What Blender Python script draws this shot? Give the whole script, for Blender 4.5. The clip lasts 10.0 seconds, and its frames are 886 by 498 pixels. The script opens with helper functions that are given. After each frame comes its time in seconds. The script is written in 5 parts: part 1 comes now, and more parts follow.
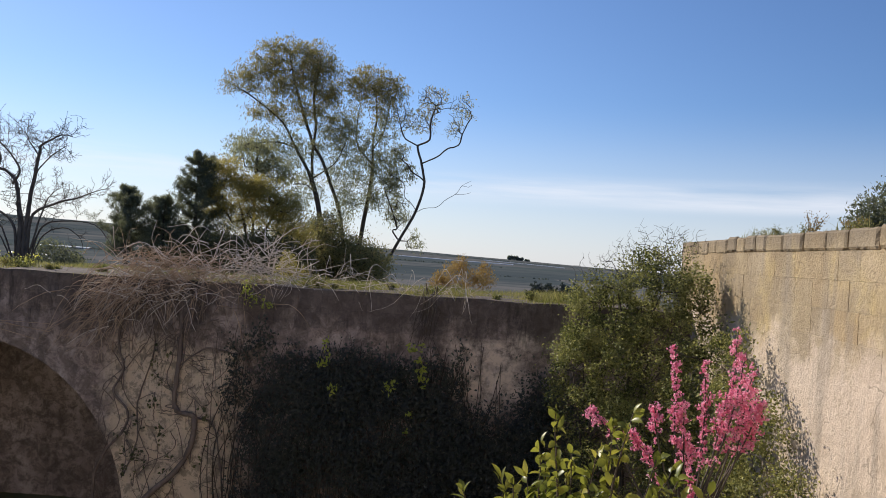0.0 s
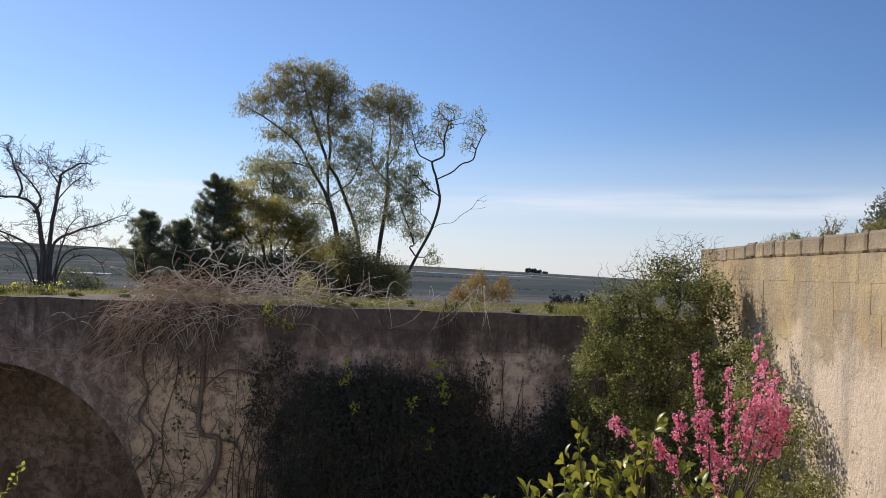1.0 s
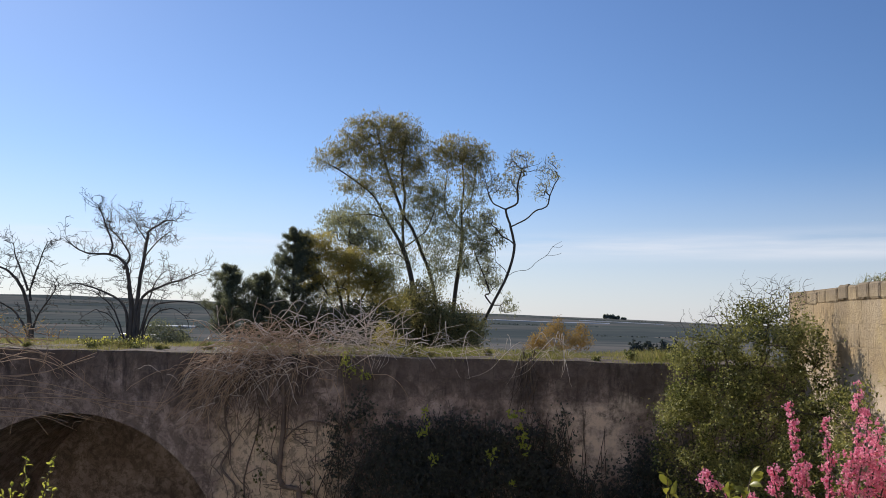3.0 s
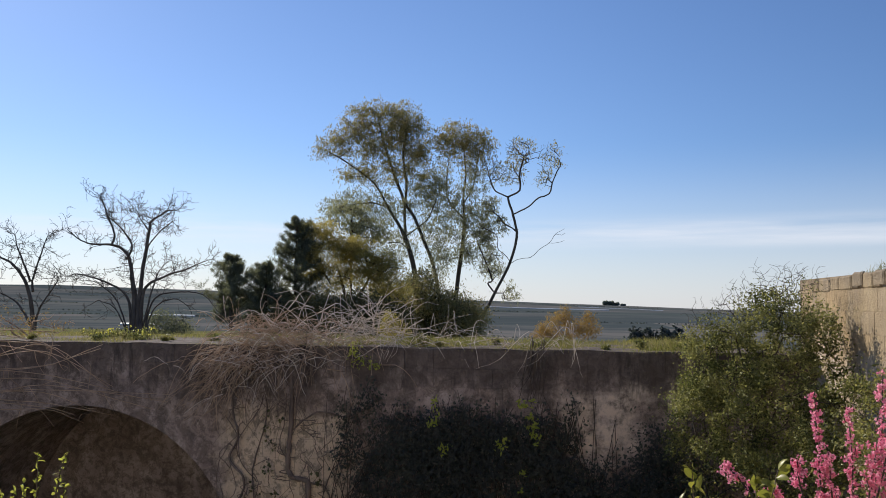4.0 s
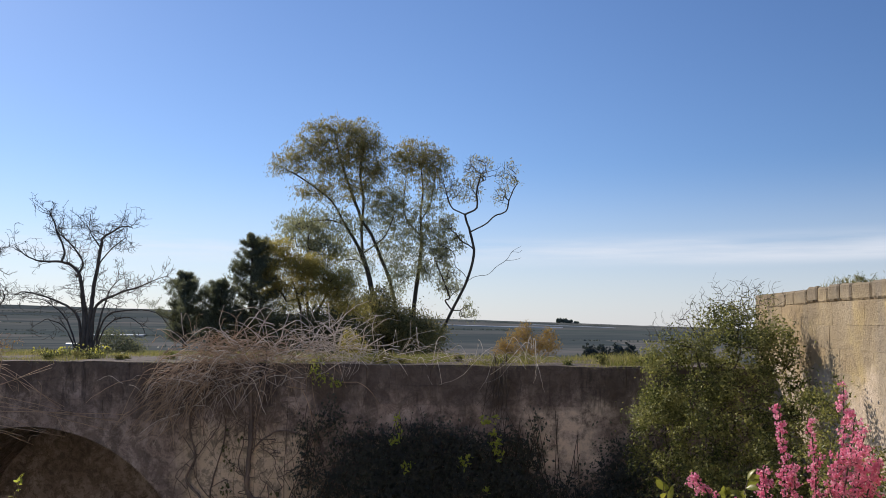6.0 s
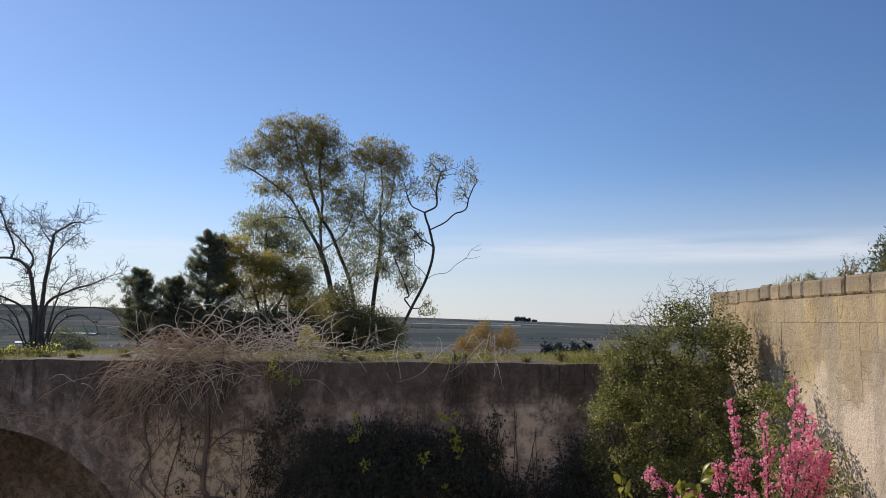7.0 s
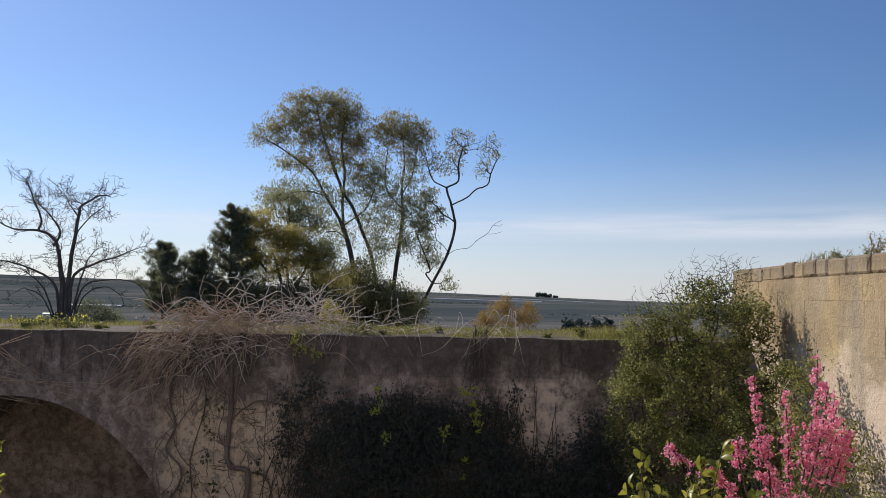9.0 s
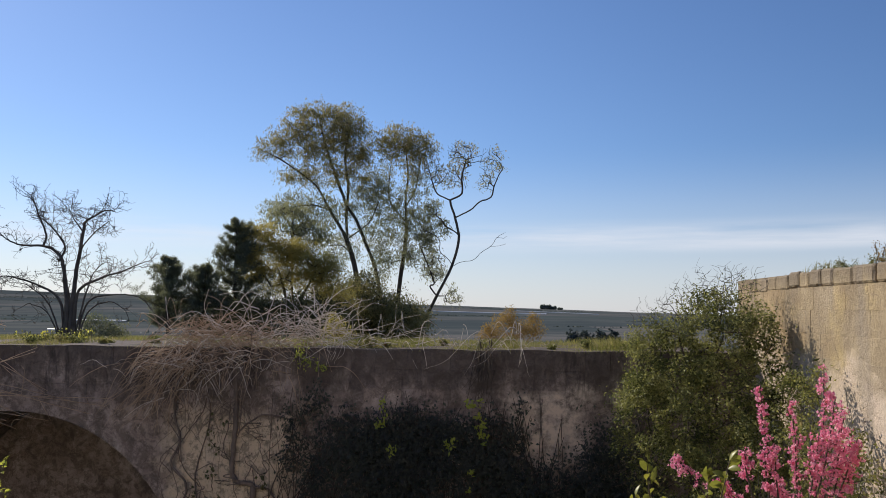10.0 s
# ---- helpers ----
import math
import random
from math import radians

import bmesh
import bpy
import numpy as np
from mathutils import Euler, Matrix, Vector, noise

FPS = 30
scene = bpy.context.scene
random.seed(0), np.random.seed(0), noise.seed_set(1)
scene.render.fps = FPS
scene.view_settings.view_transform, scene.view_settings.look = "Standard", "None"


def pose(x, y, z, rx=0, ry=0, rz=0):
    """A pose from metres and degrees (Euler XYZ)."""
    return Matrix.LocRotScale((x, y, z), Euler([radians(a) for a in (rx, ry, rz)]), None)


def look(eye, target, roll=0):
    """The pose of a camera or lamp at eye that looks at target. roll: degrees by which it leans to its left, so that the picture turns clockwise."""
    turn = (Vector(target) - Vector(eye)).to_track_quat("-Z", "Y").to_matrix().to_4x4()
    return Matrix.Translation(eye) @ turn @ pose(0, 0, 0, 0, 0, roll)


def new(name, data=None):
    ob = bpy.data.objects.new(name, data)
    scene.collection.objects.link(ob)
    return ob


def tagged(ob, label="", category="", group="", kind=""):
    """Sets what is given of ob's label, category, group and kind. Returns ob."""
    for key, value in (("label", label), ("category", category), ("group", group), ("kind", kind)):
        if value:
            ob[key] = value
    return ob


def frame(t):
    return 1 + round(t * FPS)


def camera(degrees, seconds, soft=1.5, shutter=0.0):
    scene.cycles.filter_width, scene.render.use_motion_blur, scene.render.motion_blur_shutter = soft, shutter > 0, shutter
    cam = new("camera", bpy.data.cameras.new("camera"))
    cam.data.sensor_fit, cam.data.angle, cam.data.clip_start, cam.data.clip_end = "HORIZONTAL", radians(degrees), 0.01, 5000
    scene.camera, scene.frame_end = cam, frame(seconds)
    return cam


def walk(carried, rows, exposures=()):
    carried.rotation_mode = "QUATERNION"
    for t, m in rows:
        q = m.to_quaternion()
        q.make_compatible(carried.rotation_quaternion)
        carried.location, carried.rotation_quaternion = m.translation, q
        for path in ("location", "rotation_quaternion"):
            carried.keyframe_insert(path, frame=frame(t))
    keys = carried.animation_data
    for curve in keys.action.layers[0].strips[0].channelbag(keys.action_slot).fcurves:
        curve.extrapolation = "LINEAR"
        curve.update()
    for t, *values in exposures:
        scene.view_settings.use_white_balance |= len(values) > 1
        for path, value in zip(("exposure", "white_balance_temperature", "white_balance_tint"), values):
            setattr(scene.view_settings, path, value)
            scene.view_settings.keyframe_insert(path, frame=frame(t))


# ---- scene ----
cam = camera(57.0, 10.0, soft=0.9)
PATH = [
    (0, (0.314, -0.064, 5.007), (0.24, 1.934, 5.024), 3.6),
    (0.5, (0.302, -0.082, 5.013), (0.215, 1.915, 5.042), 3.2),
    (1, (0.312, -0.103, 5.009), (0.194, 1.893, 5.061), 1.8),
    (1.5, (0.31, -0.071, 5.009), (0.156, 1.921, 5.092), 1.9),
    (2, (0.309, -0.066, 5.011), (0.101, 1.919, 5.138), 3.0),
    (2.5, (0.307, -0.057, 5.007), (0.044, 1.92, 5.154), 3.0),
    (3, (0.296, -0.062, 5.019), (-0.006, 1.908, 5.184), 0.9),
    (3.2, (0.258, -0.063, 5.055), (-0.055, 1.903, 5.25), 0.2),
    (4.5, (0.096, 0.065, 5.034), (-0.184, 2.042, 5.138), 1.1),
    (5, (0.037, 0.053, 5.006), (-0.181, 2.038, 5.127), 0.6),
    (6.3, (0.029, 0.027, 5.021), (-0.14, 2.011, 5.209), 0.0),
    (6.5, (0.032, 0.028, 5.02), (-0.077, 2.016, 5.209), -0.7),
    (7, (0.016, 0.031, 5.005), (-0.074, 2.021, 5.181), 0.3),
    (7.5, (0.009, 0.017, 4.992), (-0.093, 2.01, 5.118), 1.0),
    (8, (0.005, 0.014, 4.993), (-0.129, 2.008, 5.089), 0.8),
    (8.5, (0.008, 0.012, 5.002), (-0.14, 2.004, 5.102), 0.6),
    (9, (0.013, 0.013, 5.002), (-0.129, 2.005, 5.117), 0.8),
    (9.5, (0.01, 0.008, 4.998), (-0.135, 1.999, 5.13), 1.0),
    (10, (0.014, 0.014, 4.996), (-0.138, 2.003, 5.142), 0.4),
]
walk(cam, [(t, look(eye, target, roll)) for t, eye, target, roll in PATH], exposures=((0, 0.11), (1, 0.09), (2, -0.05), (3, 0.0), (4.5, 0.06), (5, 0.09), (6.5, -0.03), (10, -0.05)))

# ---------------------------------------------------------------- world, sun
SUN_EL, SUN_AZ = 31.0, 46.0          # elevation; degrees to the left of straight ahead (+y)
sd = Vector((-math.sin(radians(SUN_AZ)) * math.cos(radians(SUN_EL)),
             math.cos(radians(SUN_AZ)) * math.cos(radians(SUN_EL)), math.sin(radians(SUN_EL))))
sun = new("sun", bpy.data.lights.new("sun", "SUN"))
sun.data.energy, sun.data.angle, sun.data.color = 5.0, radians(0.55), (1.0, 0.92, 0.80)
sun.matrix_world = look(sd * 100, (0, 0, 0))

world = bpy.data.worlds.new("sky")
scene.world = world
world.use_nodes = True
wn, wl = world.node_tree.nodes, world.node_tree.links
wn.clear()
sky = wn.new("ShaderNodeTexSky")
sky.sky_type, sky.sun_disc = "NISHITA", False
sky.sun_elevation, sky.sun_rotation = radians(SUN_EL), radians(-SUN_AZ)
sky.altitude, sky.air_density, sky.dust_density, sky.ozone_density = 100, 1.0, 0.15, 4.0
wtc = wn.new("ShaderNodeTexCoord")
sep = wn.new("ShaderNodeSeparateXYZ")
wl.new(wtc.outputs["Generated"], sep.inputs[0])
# thin streaks of high cloud, low over the horizon
wmap = wn.new("ShaderNodeMapping")
wmap.inputs["Scale"].default_value = (1.7, 1.7, 24.0)
wmap.inputs["Rotation"].default_value = (0.0, radians(-2.5), 0.0)
wmap.inputs["Location"].default_value = (0.35, 0.0, 0.2)
wl.new(wtc.outputs["Generated"], wmap.inputs[0])
wno = wn.new("ShaderNodeTexNoise")
wno.inputs["Scale"].default_value, wno.inputs["Detail"].default_value, wno.inputs["Roughness"].default_value = 1.3, 6, 0.55
wl.new(wmap.outputs[0], wno.inputs["Vector"])
wramp = wn.new("ShaderNodeValToRGB")
wramp.color_ramp.elements[0].position, wramp.color_ramp.elements[1].position = 0.42, 0.64
wl.new(wno.outputs["Fac"], wramp.inputs[0])
wband = wn.new("ShaderNodeMapRange")
wband.interpolation_type = "SMOOTHSTEP"
for i, v in ((1, 0.062), (2, 0.082), (3, 0.0), (4, 1.0)):
    wband.inputs[i].default_value = v
wl.new(sep.outputs[2], wband.inputs[0])
wband2 = wn.new("ShaderNodeMapRange")
wband2.interpolation_type = "SMOOTHSTEP"
for i, v in ((1, 0.088), (2, 0.112), (3, 1.0), (4, 0.0)):
    wband2.inputs[i].default_value = v
wl.new(sep.outputs[2], wband2.inputs[0])
wm = wn.new("ShaderNodeMath"); wm.operation = "MULTIPLY"
wl.new(wband.outputs[0], wm.inputs[0]); wl.new(wband2.outputs[0], wm.inputs[1])
wm2 = wn.new("ShaderNodeMath"); wm2.operation = "MULTIPLY"
wl.new(wm.outputs[0], wm2.inputs[0]); wl.new(wramp.outputs[0], wm2.inputs[1])
wm3 = wn.new("ShaderNodeMath"); wm3.operation = "MULTIPLY"
wl.new(wm2.outputs[0], wm3.inputs[0]); wm3.inputs[1].default_value = 0.62
wmix = wn.new("ShaderNodeMix"); wmix.data_type = "RGBA"
wl.new(wm3.outputs[0], wmix.inputs[0])
wtint = wn.new("ShaderNodeMix"); wtint.data_type, wtint.blend_type = "RGBA", "MULTIPLY"
wtint.inputs[0].default_value, wtint.inputs[7].default_value = 1.0, (0.88, 0.93, 1.09, 1)
wl.new(sky.outputs[0], wtint.inputs[6])
# the sky pales towards the sun and deepens away from it
wdot = wn.new("ShaderNodeVectorMath"); wdot.operation = "DOT_PRODUCT"
wl.new(wtc.outputs["Generated"], wdot.inputs[0])
wdot.inputs[1].default_value = sd
wside = wn.new("ShaderNodeMapRange")
for i, v in ((1, -1.0), (2, 1.0), (3, 0.0), (4, 1.0)):
    wside.inputs[i].default_value = v
wl.new(wdot.outputs["Value"], wside.inputs[0])
wglow = wn.new("ShaderNodeValToRGB")
wglow.color_ramp.interpolation = "B_SPLINE"
wglow.color_ramp.elements.new(0.5)
for e, (p, c) in zip(wglow.color_ramp.elements, ((0.22, (1.0, 1.0, 1.0)), (0.54, (0.57, 0.68, 0.78)), (0.95, (1.12, 1.10, 1.08)))):
    e.position, e.color = p, (*c, 1)
wl.new(wside.outputs[0], wglow.inputs[0])
wlit = wn.new("ShaderNodeMix"); wlit.data_type, wlit.blend_type = "RGBA", "MULTIPLY"
wlit.inputs[0].default_value = 1.0
wl.new(wtint.outputs[2], wlit.inputs[6]); wl.new(wglow.outputs[0], wlit.inputs[7])
whaze = wn.new("ShaderNodeMapRange")
whaze.interpolation_type = "SMOOTHSTEP"
for i, v in ((1, -0.02), (2, 0.20), (3, 0.62), (4, 0.0)):
    whaze.inputs[i].default_value = v
wl.new(sep.outputs[2], whaze.inputs[0])
wpale = wn.new("ShaderNodeMix"); wpale.data_type = "RGBA"
wl.new(whaze.outputs[0], wpale.inputs[0])
wl.new(wlit.outputs[2], wpale.inputs[6])
wpale.inputs[7].default_value = (7.2, 7.2, 7.8, 1)
wl.new(wpale.outputs[2], wmix.inputs[6])
wmix.inputs[7].default_value = (8.2, 8.3, 8.9, 1)
wbg = wn.new("ShaderNodeBackground")
wbg.inputs[1].default_value = 0.105
wl.new(wmix.outputs[2], wbg.inputs[0])
wout = wn.new("ShaderNodeOutputWorld")
wl.new(wbg.outputs[0], wout.inputs[0])


# ---------------------------------------------------------------- materials
def ramp_stops(node, stops):
    els = node.color_ramp.elements
    while len(els) < len(stops):
        els.new(0.5)
    for e, (p, c) in zip(els, stops):
        e.position, e.color = p, (*c, 1)


def base_mat(name, rough=0.85):
    m = bpy.data.materials.new(name)
    m.use_nodes = True
    b = m.node_tree.nodes["Principled BSDF"]
    b.inputs["Roughness"].default_value = rough
    b.inputs["Specular IOR Level"].default_value = 0.25
    return m, m.node_tree.nodes, m.node_tree.links, b


def noise_node(n, l, vec, scale, detail=5, rough=0.6, distort=0.0):
    x = n.new("ShaderNodeTexNoise")
    x.inputs["Scale"].default_value, x.inputs["Detail"].default_value = scale, detail
    x.inputs["Roughness"].default_value, x.inputs["Distortion"].default_value = rough, distort
    if vec is not None:
        l.new(vec, x.inputs["Vector"])
    return x.outputs["Fac"]


def world_coord(n, l, scale=(1, 1, 1)):
    g = n.new("ShaderNodeNewGeometry")
    mp = n.new("ShaderNodeMapping")
    mp.inputs["Scale"].default_value = scale
    l.new(g.outputs["Position"], mp.inputs[0])
    return mp.outputs[0]


def ramp(n, l, fac, stops):
    r = n.new("ShaderNodeValToRGB")
    ramp_stops(r, stops)
    l.new(fac, r.inputs[0])
    return r.outputs[0]


def mix(n, l, fac, a, b, mode="MIX"):
    x = n.new("ShaderNodeMix")
    x.data_type, x.blend_type = "RGBA", mode
    for s, v in ((0, fac), (6, a), (7, b)):
        if hasattr(v, "is_linked"):
            l.new(v, x.inputs[s])
        else:
            x.inputs[s].default_value = v if s == 0 else (*v, 1)
    return x.outputs[2]


def mul(n, l, a, b, op="MULTIPLY"):
    x = n.new("ShaderNodeMath")
    x.operation = op
    for s, v in ((0, a), (1, b)):
        if hasattr(v, "is_linked"):
            l.new(v, x.inputs[s])
        else:
            x.inputs[s].default_value = v
    return x.outputs[0]


def rng(n, l, v, a, b, c=0.0, d=1.0):
    x = n.new("ShaderNodeMapRange")
    x.interpolation_type = "SMOOTHSTEP"
    for s, q in ((1, a), (2, b), (3, c), (4, d)):
        x.inputs[s].default_value = q
    l.new(v, x.inputs[0])
    return x.outputs[0]


def bump(n, l, b, h, strength, dist):
    x = n.new("ShaderNodeBump")
    x.inputs["Strength"].default_value, x.inputs["Distance"].default_value = strength, dist
    l.new(h, x.inputs["Height"])
    l.new(x.outputs[0], b.inputs["Normal"])


def axis_values(n, l):
    g = n.new("ShaderNodeNewGeometry")
    s = n.new("ShaderNodeSeparateXYZ")
    l.new(g.outputs["Position"], s.inputs[0])
    return s.outputs


def leaf_mat(name, stops, trans=0.45, rough=0.5, glow=(1.0, 1.0, 0.75), drift=0.9, amount=0.45):
    """Leaves: a tint of its own for each leaf, some light coming through."""
    m, n, l, b = base_mat(name, rough)
    g = n.new("ShaderNodeNewGeometry")
    col = ramp(n, l, g.outputs["Random Per Island"], stops)
    big = noise_node(n, l, world_coord(n, l), drift, 2)
    col = mix(n, l, rng(n, l, big, 0.35, 0.7, 0.0, amount), col, stops[-1][1])
    l.new(col, b.inputs["Base Color"])
    t = n.new("ShaderNodeBsdfTranslucent")
    l.new(mix(n, l, 1.0, col, glow, "MULTIPLY"), t.inputs["Color"])
    ms = n.new("ShaderNodeMixShader")
    ms.inputs[0].default_value = trans
    l.new(b.outputs[0], ms.inputs[1]); l.new(t.outputs[0], ms.inputs[2])
    l.new(ms.outputs[0], n["Material Output"].inputs["Surface"])
    return m


def bark_mat(name, a, b_, scale=6.0, rough=0.9):
    m, n, l, b = base_mat(name, rough)
    v = world_coord(n, l, (1, 1, 0.3))
    f = noise_node(n, l, v, scale, 6)
    l.new(ramp(n, l, f, ((0.3, a), (0.7, b_))), b.inputs["Base Color"])
    bump(n, l, b, noise_node(n, l, v, scale * 4, 4), 0.6, 0.02)
    return m


def cracks(n, l, scale, width, seed):
    """Thin wandering cracks, here and there."""
    v = world_coord(n, l)
    w = n.new("ShaderNodeTexNoise")
    w.inputs["Scale"].default_value, w.inputs["Detail"].default_value = 2.5, 4
    l.new(v, w.inputs["Vector"])
    x = n.new("ShaderNodeMix")
    x.data_type, x.blend_type = "RGBA", "ADD"
    x.inputs[0].default_value = 0.45
    l.new(v, x.inputs[6]); l.new(w.outputs["Color"], x.inputs[7])
    c = n.new("ShaderNodeTexVoronoi")
    c.feature = "DISTANCE_TO_EDGE"
    c.inputs["Scale"].default_value = scale
    l.new(x.outputs[2], c.inputs["Vector"])
    where = rng(n, l, noise_node(n, l, v, 1.9 + seed, 3), 0.50, 0.60)
    return mul(n, l, rng(n, l, c.outputs["Distance"], width, width * 0.3), where)


def stone_right():
    m, n, l, b = base_mat("tufa_ochre", 0.92)
    v = world_coord(n, l)
    x, y, z = axis_values(n, l)
    oi = n.new("ShaderNodeObjectInfo")
    blotch = noise_node(n, l, v, 1.1, 6, 0.62, 0.4)
    grain = noise_node(n, l, v, 30, 6, 0.7)
    ochre = ramp(n, l, blotch, ((0.28, (0.28, 0.21, 0.13)), (0.5, (0.42, 0.325, 0.205)), (0.72, (0.54, 0.43, 0.29))))
    tint = ramp(n, l, oi.outputs["Random"], ((0.0, (0.90, 0.90, 0.93)), (0.5, (1.0, 0.99, 0.97)), (1.0, (1.05, 0.98, 0.88))))
    ochre = mix(n, l, 1.0, ochre, tint, "MULTIPLY")
    wear = noise_node(n, l, v, 4.0, 9, 0.78, 0.5)
    ochre = mix(n, l, rng(n, l, wear, 0.40, 0.72, 0.0, 0.30), ochre, (0.26, 0.20, 0.135))
    ochre = mix(n, l, rng(n, l, noise_node(n, l, v, 1.7, 5, 0.6), 0.50, 0.76, 0.0, 0.7), ochre, (0.56, 0.42, 0.20))
    # remains of pale plaster lower down, with a ragged upper edge
    edge = mul(n, l, z, mul(n, l, noise_node(n, l, v, 1.6, 6, 0.6), 1.5), "ADD")
    plaster = ramp(n, l, noise_node(n, l, v, 2.3, 6, 0.65), ((0.28, (0.45, 0.345, 0.255)), (0.5, (0.64, 0.51, 0.395)), (0.75, (0.57, 0.455, 0.36))))
    col = mix(n, l, rng(n, l, edge, 5.25, 4.85), ochre, plaster)
    # grey damp stains hanging down the face
    vs = world_coord(n, l, (1.0, 1.6, 0.22))
    run = noise_node(n, l, vs, 1.7, 5, 0.6)
    col = mix(n, l, rng(n, l, run, 0.50, 0.66, 0.0, 0.5), col, (0.28, 0.235, 0.19))
    # black lichen on the coping
    top = mul(n, l, z, mul(n, l, noise_node(n, l, v, 3.0, 6), 0.5), "ADD")
    col = mix(n, l, rng(n, l, top, 5.45, 5.75, 0.0, 0.6), col, (0.16, 0.13, 0.10))
    col = mix(n, l, rng(n, l, grain, 0.5, 0.8, 0.0, 0.2), col, (0.30, 0.23, 0.15))
    l.new(col, b.inputs["Base Color"])
    split = cracks(n, l, 2.1, 0.022, 0.0)
    col = mix(n, l, mul(n, l, split, 0.32), col, (0.10, 0.075, 0.05))
    spot = noise_node(n, l, v, 7.0, 9, 0.8, 0.3)
    col = mix(n, l, rng(n, l, spot, 0.54, 0.70, 0.0, 0.26), col, (0.27, 0.22, 0.165))
    l.new(col, b.inputs["Base Color"])
    pits = noise_node(n, l, v, 15, 8, 0.72)
    h = mul(n, l, rng(n, l, pits, 0.22, 0.75), mul(n, l, grain, 0.25), "ADD")
    h = mul(n, l, h, mul(n, l, noise_node(n, l, v, 3.5, 5, 0.6), 1.6), "ADD")
    h = mul(n, l, h, mul(n, l, split, 0.25), "SUBTRACT")
    bump(n, l, b, h, 0.5, 0.03)
    return m


def stone_far():
    m, n, l, b = base_mat("tufa_dark", 0.95)
    v = world_coord(n, l)
    x, y, z = axis_values(n, l)
    oi = n.new("ShaderNodeObjectInfo")
    blotch = noise_node(n, l, v, 1.3, 7, 0.65, 0.5)
    grain = noise_node(n, l, v, 24, 6, 0.7)
    col = ramp(n, l, blotch, ((0.30, (0.255, 0.195, 0.164)), (0.5, (0.46, 0.362, 0.306)), (0.70, (0.62, 0.505, 0.435))))
    tint = ramp(n, l, oi.outputs["Random"], ((0.0, (0.9, 0.9, 0.92)), (1.0, (1.08, 1.05, 1.02))))
    col = mix(n, l, 1.0, col, tint, "MULTIPLY")
    mott = noise_node(n, l, v, 3.2, 9, 0.78, 0.6)
    col = mix(n, l, rng(n, l, mott, 0.42, 0.60, 0.0, 0.75), col, (0.15, 0.112, 0.09))
    # bare pale stone between the arch and the creeper, and one patch of old plaster
    wob = mul(n, l, noise_node(n, l, v, 2.2, 6, 0.65), 1.1)
    xa = mul(n, l, x, wob, "ADD")
    za = mul(n, l, z, wob, "ADD")
    pier = mul(n, l, mul(n, l, rng(n, l, xa, -4.75, -4.35), rng(n, l, xa, -2.2, -2.8)), rng(n, l, za, 4.15, 3.75))
    col = mix(n, l, mul(n, l, pier, 0.85), col, (0.76, 0.60, 0.43))
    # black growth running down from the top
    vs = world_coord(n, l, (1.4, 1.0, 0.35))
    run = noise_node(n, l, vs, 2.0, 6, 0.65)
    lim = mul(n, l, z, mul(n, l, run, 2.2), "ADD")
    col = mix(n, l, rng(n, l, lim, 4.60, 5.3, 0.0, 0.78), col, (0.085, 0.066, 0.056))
    col = mix(n, l, rng(n, l, grain, 0.52, 0.8, 0.0, 0.4), col, (0.10, 0.08, 0.06))
    col = mix(n, l, mul(n, l, cracks(n, l, 1.7, 0.016, 0.4), 0.35), col, (0.05, 0.04, 0.03))
    mot2 = noise_node(n, l, v, 6.5, 8, 0.75, 0.4)
    col = mix(n, l, rng(n, l, mot2, 0.48, 0.58, 0.0, 0.55), col, (0.10, 0.078, 0.064))
    patch = mul(n, l, mul(n, l, rng(n, l, xa, 0.45, 0.75), rng(n, l, xa, 1.9, 1.55)),
                mul(n, l, rng(n, l, za, 4.55, 4.2), rng(n, l, za, 3.2, 3.6)))
    col = mix(n, l, mul(n, l, mul(n, l, patch, 0.95), rng(n, l, noise_node(n, l, v, 4.5, 8, 0.72), 0.36, 0.58)), col, (0.78, 0.63, 0.50))
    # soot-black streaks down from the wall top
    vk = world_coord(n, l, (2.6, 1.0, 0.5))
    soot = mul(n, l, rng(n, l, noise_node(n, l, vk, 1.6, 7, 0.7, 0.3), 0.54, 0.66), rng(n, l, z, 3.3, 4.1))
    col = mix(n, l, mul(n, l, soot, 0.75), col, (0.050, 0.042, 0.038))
    l.new(col, b.inputs["Base Color"])
    bump(n, l, b, mul(n, l, noise_node(n, l, v, 7, 8, 0.7), mul(n, l, grain, 0.4), "ADD"), 0.9, 0.03)
    return m


def plain_plaster():
    m, n, l, b = base_mat("old_plaster", 0.9)
    v = world_coord(n, l)
    f = noise_node(n, l, v, 0.8, 6)
    l.new(ramp(n, l, f, ((0.3, (0.74, 0.68, 0.60)), (0.7, (0.86, 0.81, 0.74)))), b.inputs["Base Color"])
    bump(n, l, b, noise_node(n, l, v, 14, 6), 0.5, 0.02)
    return m


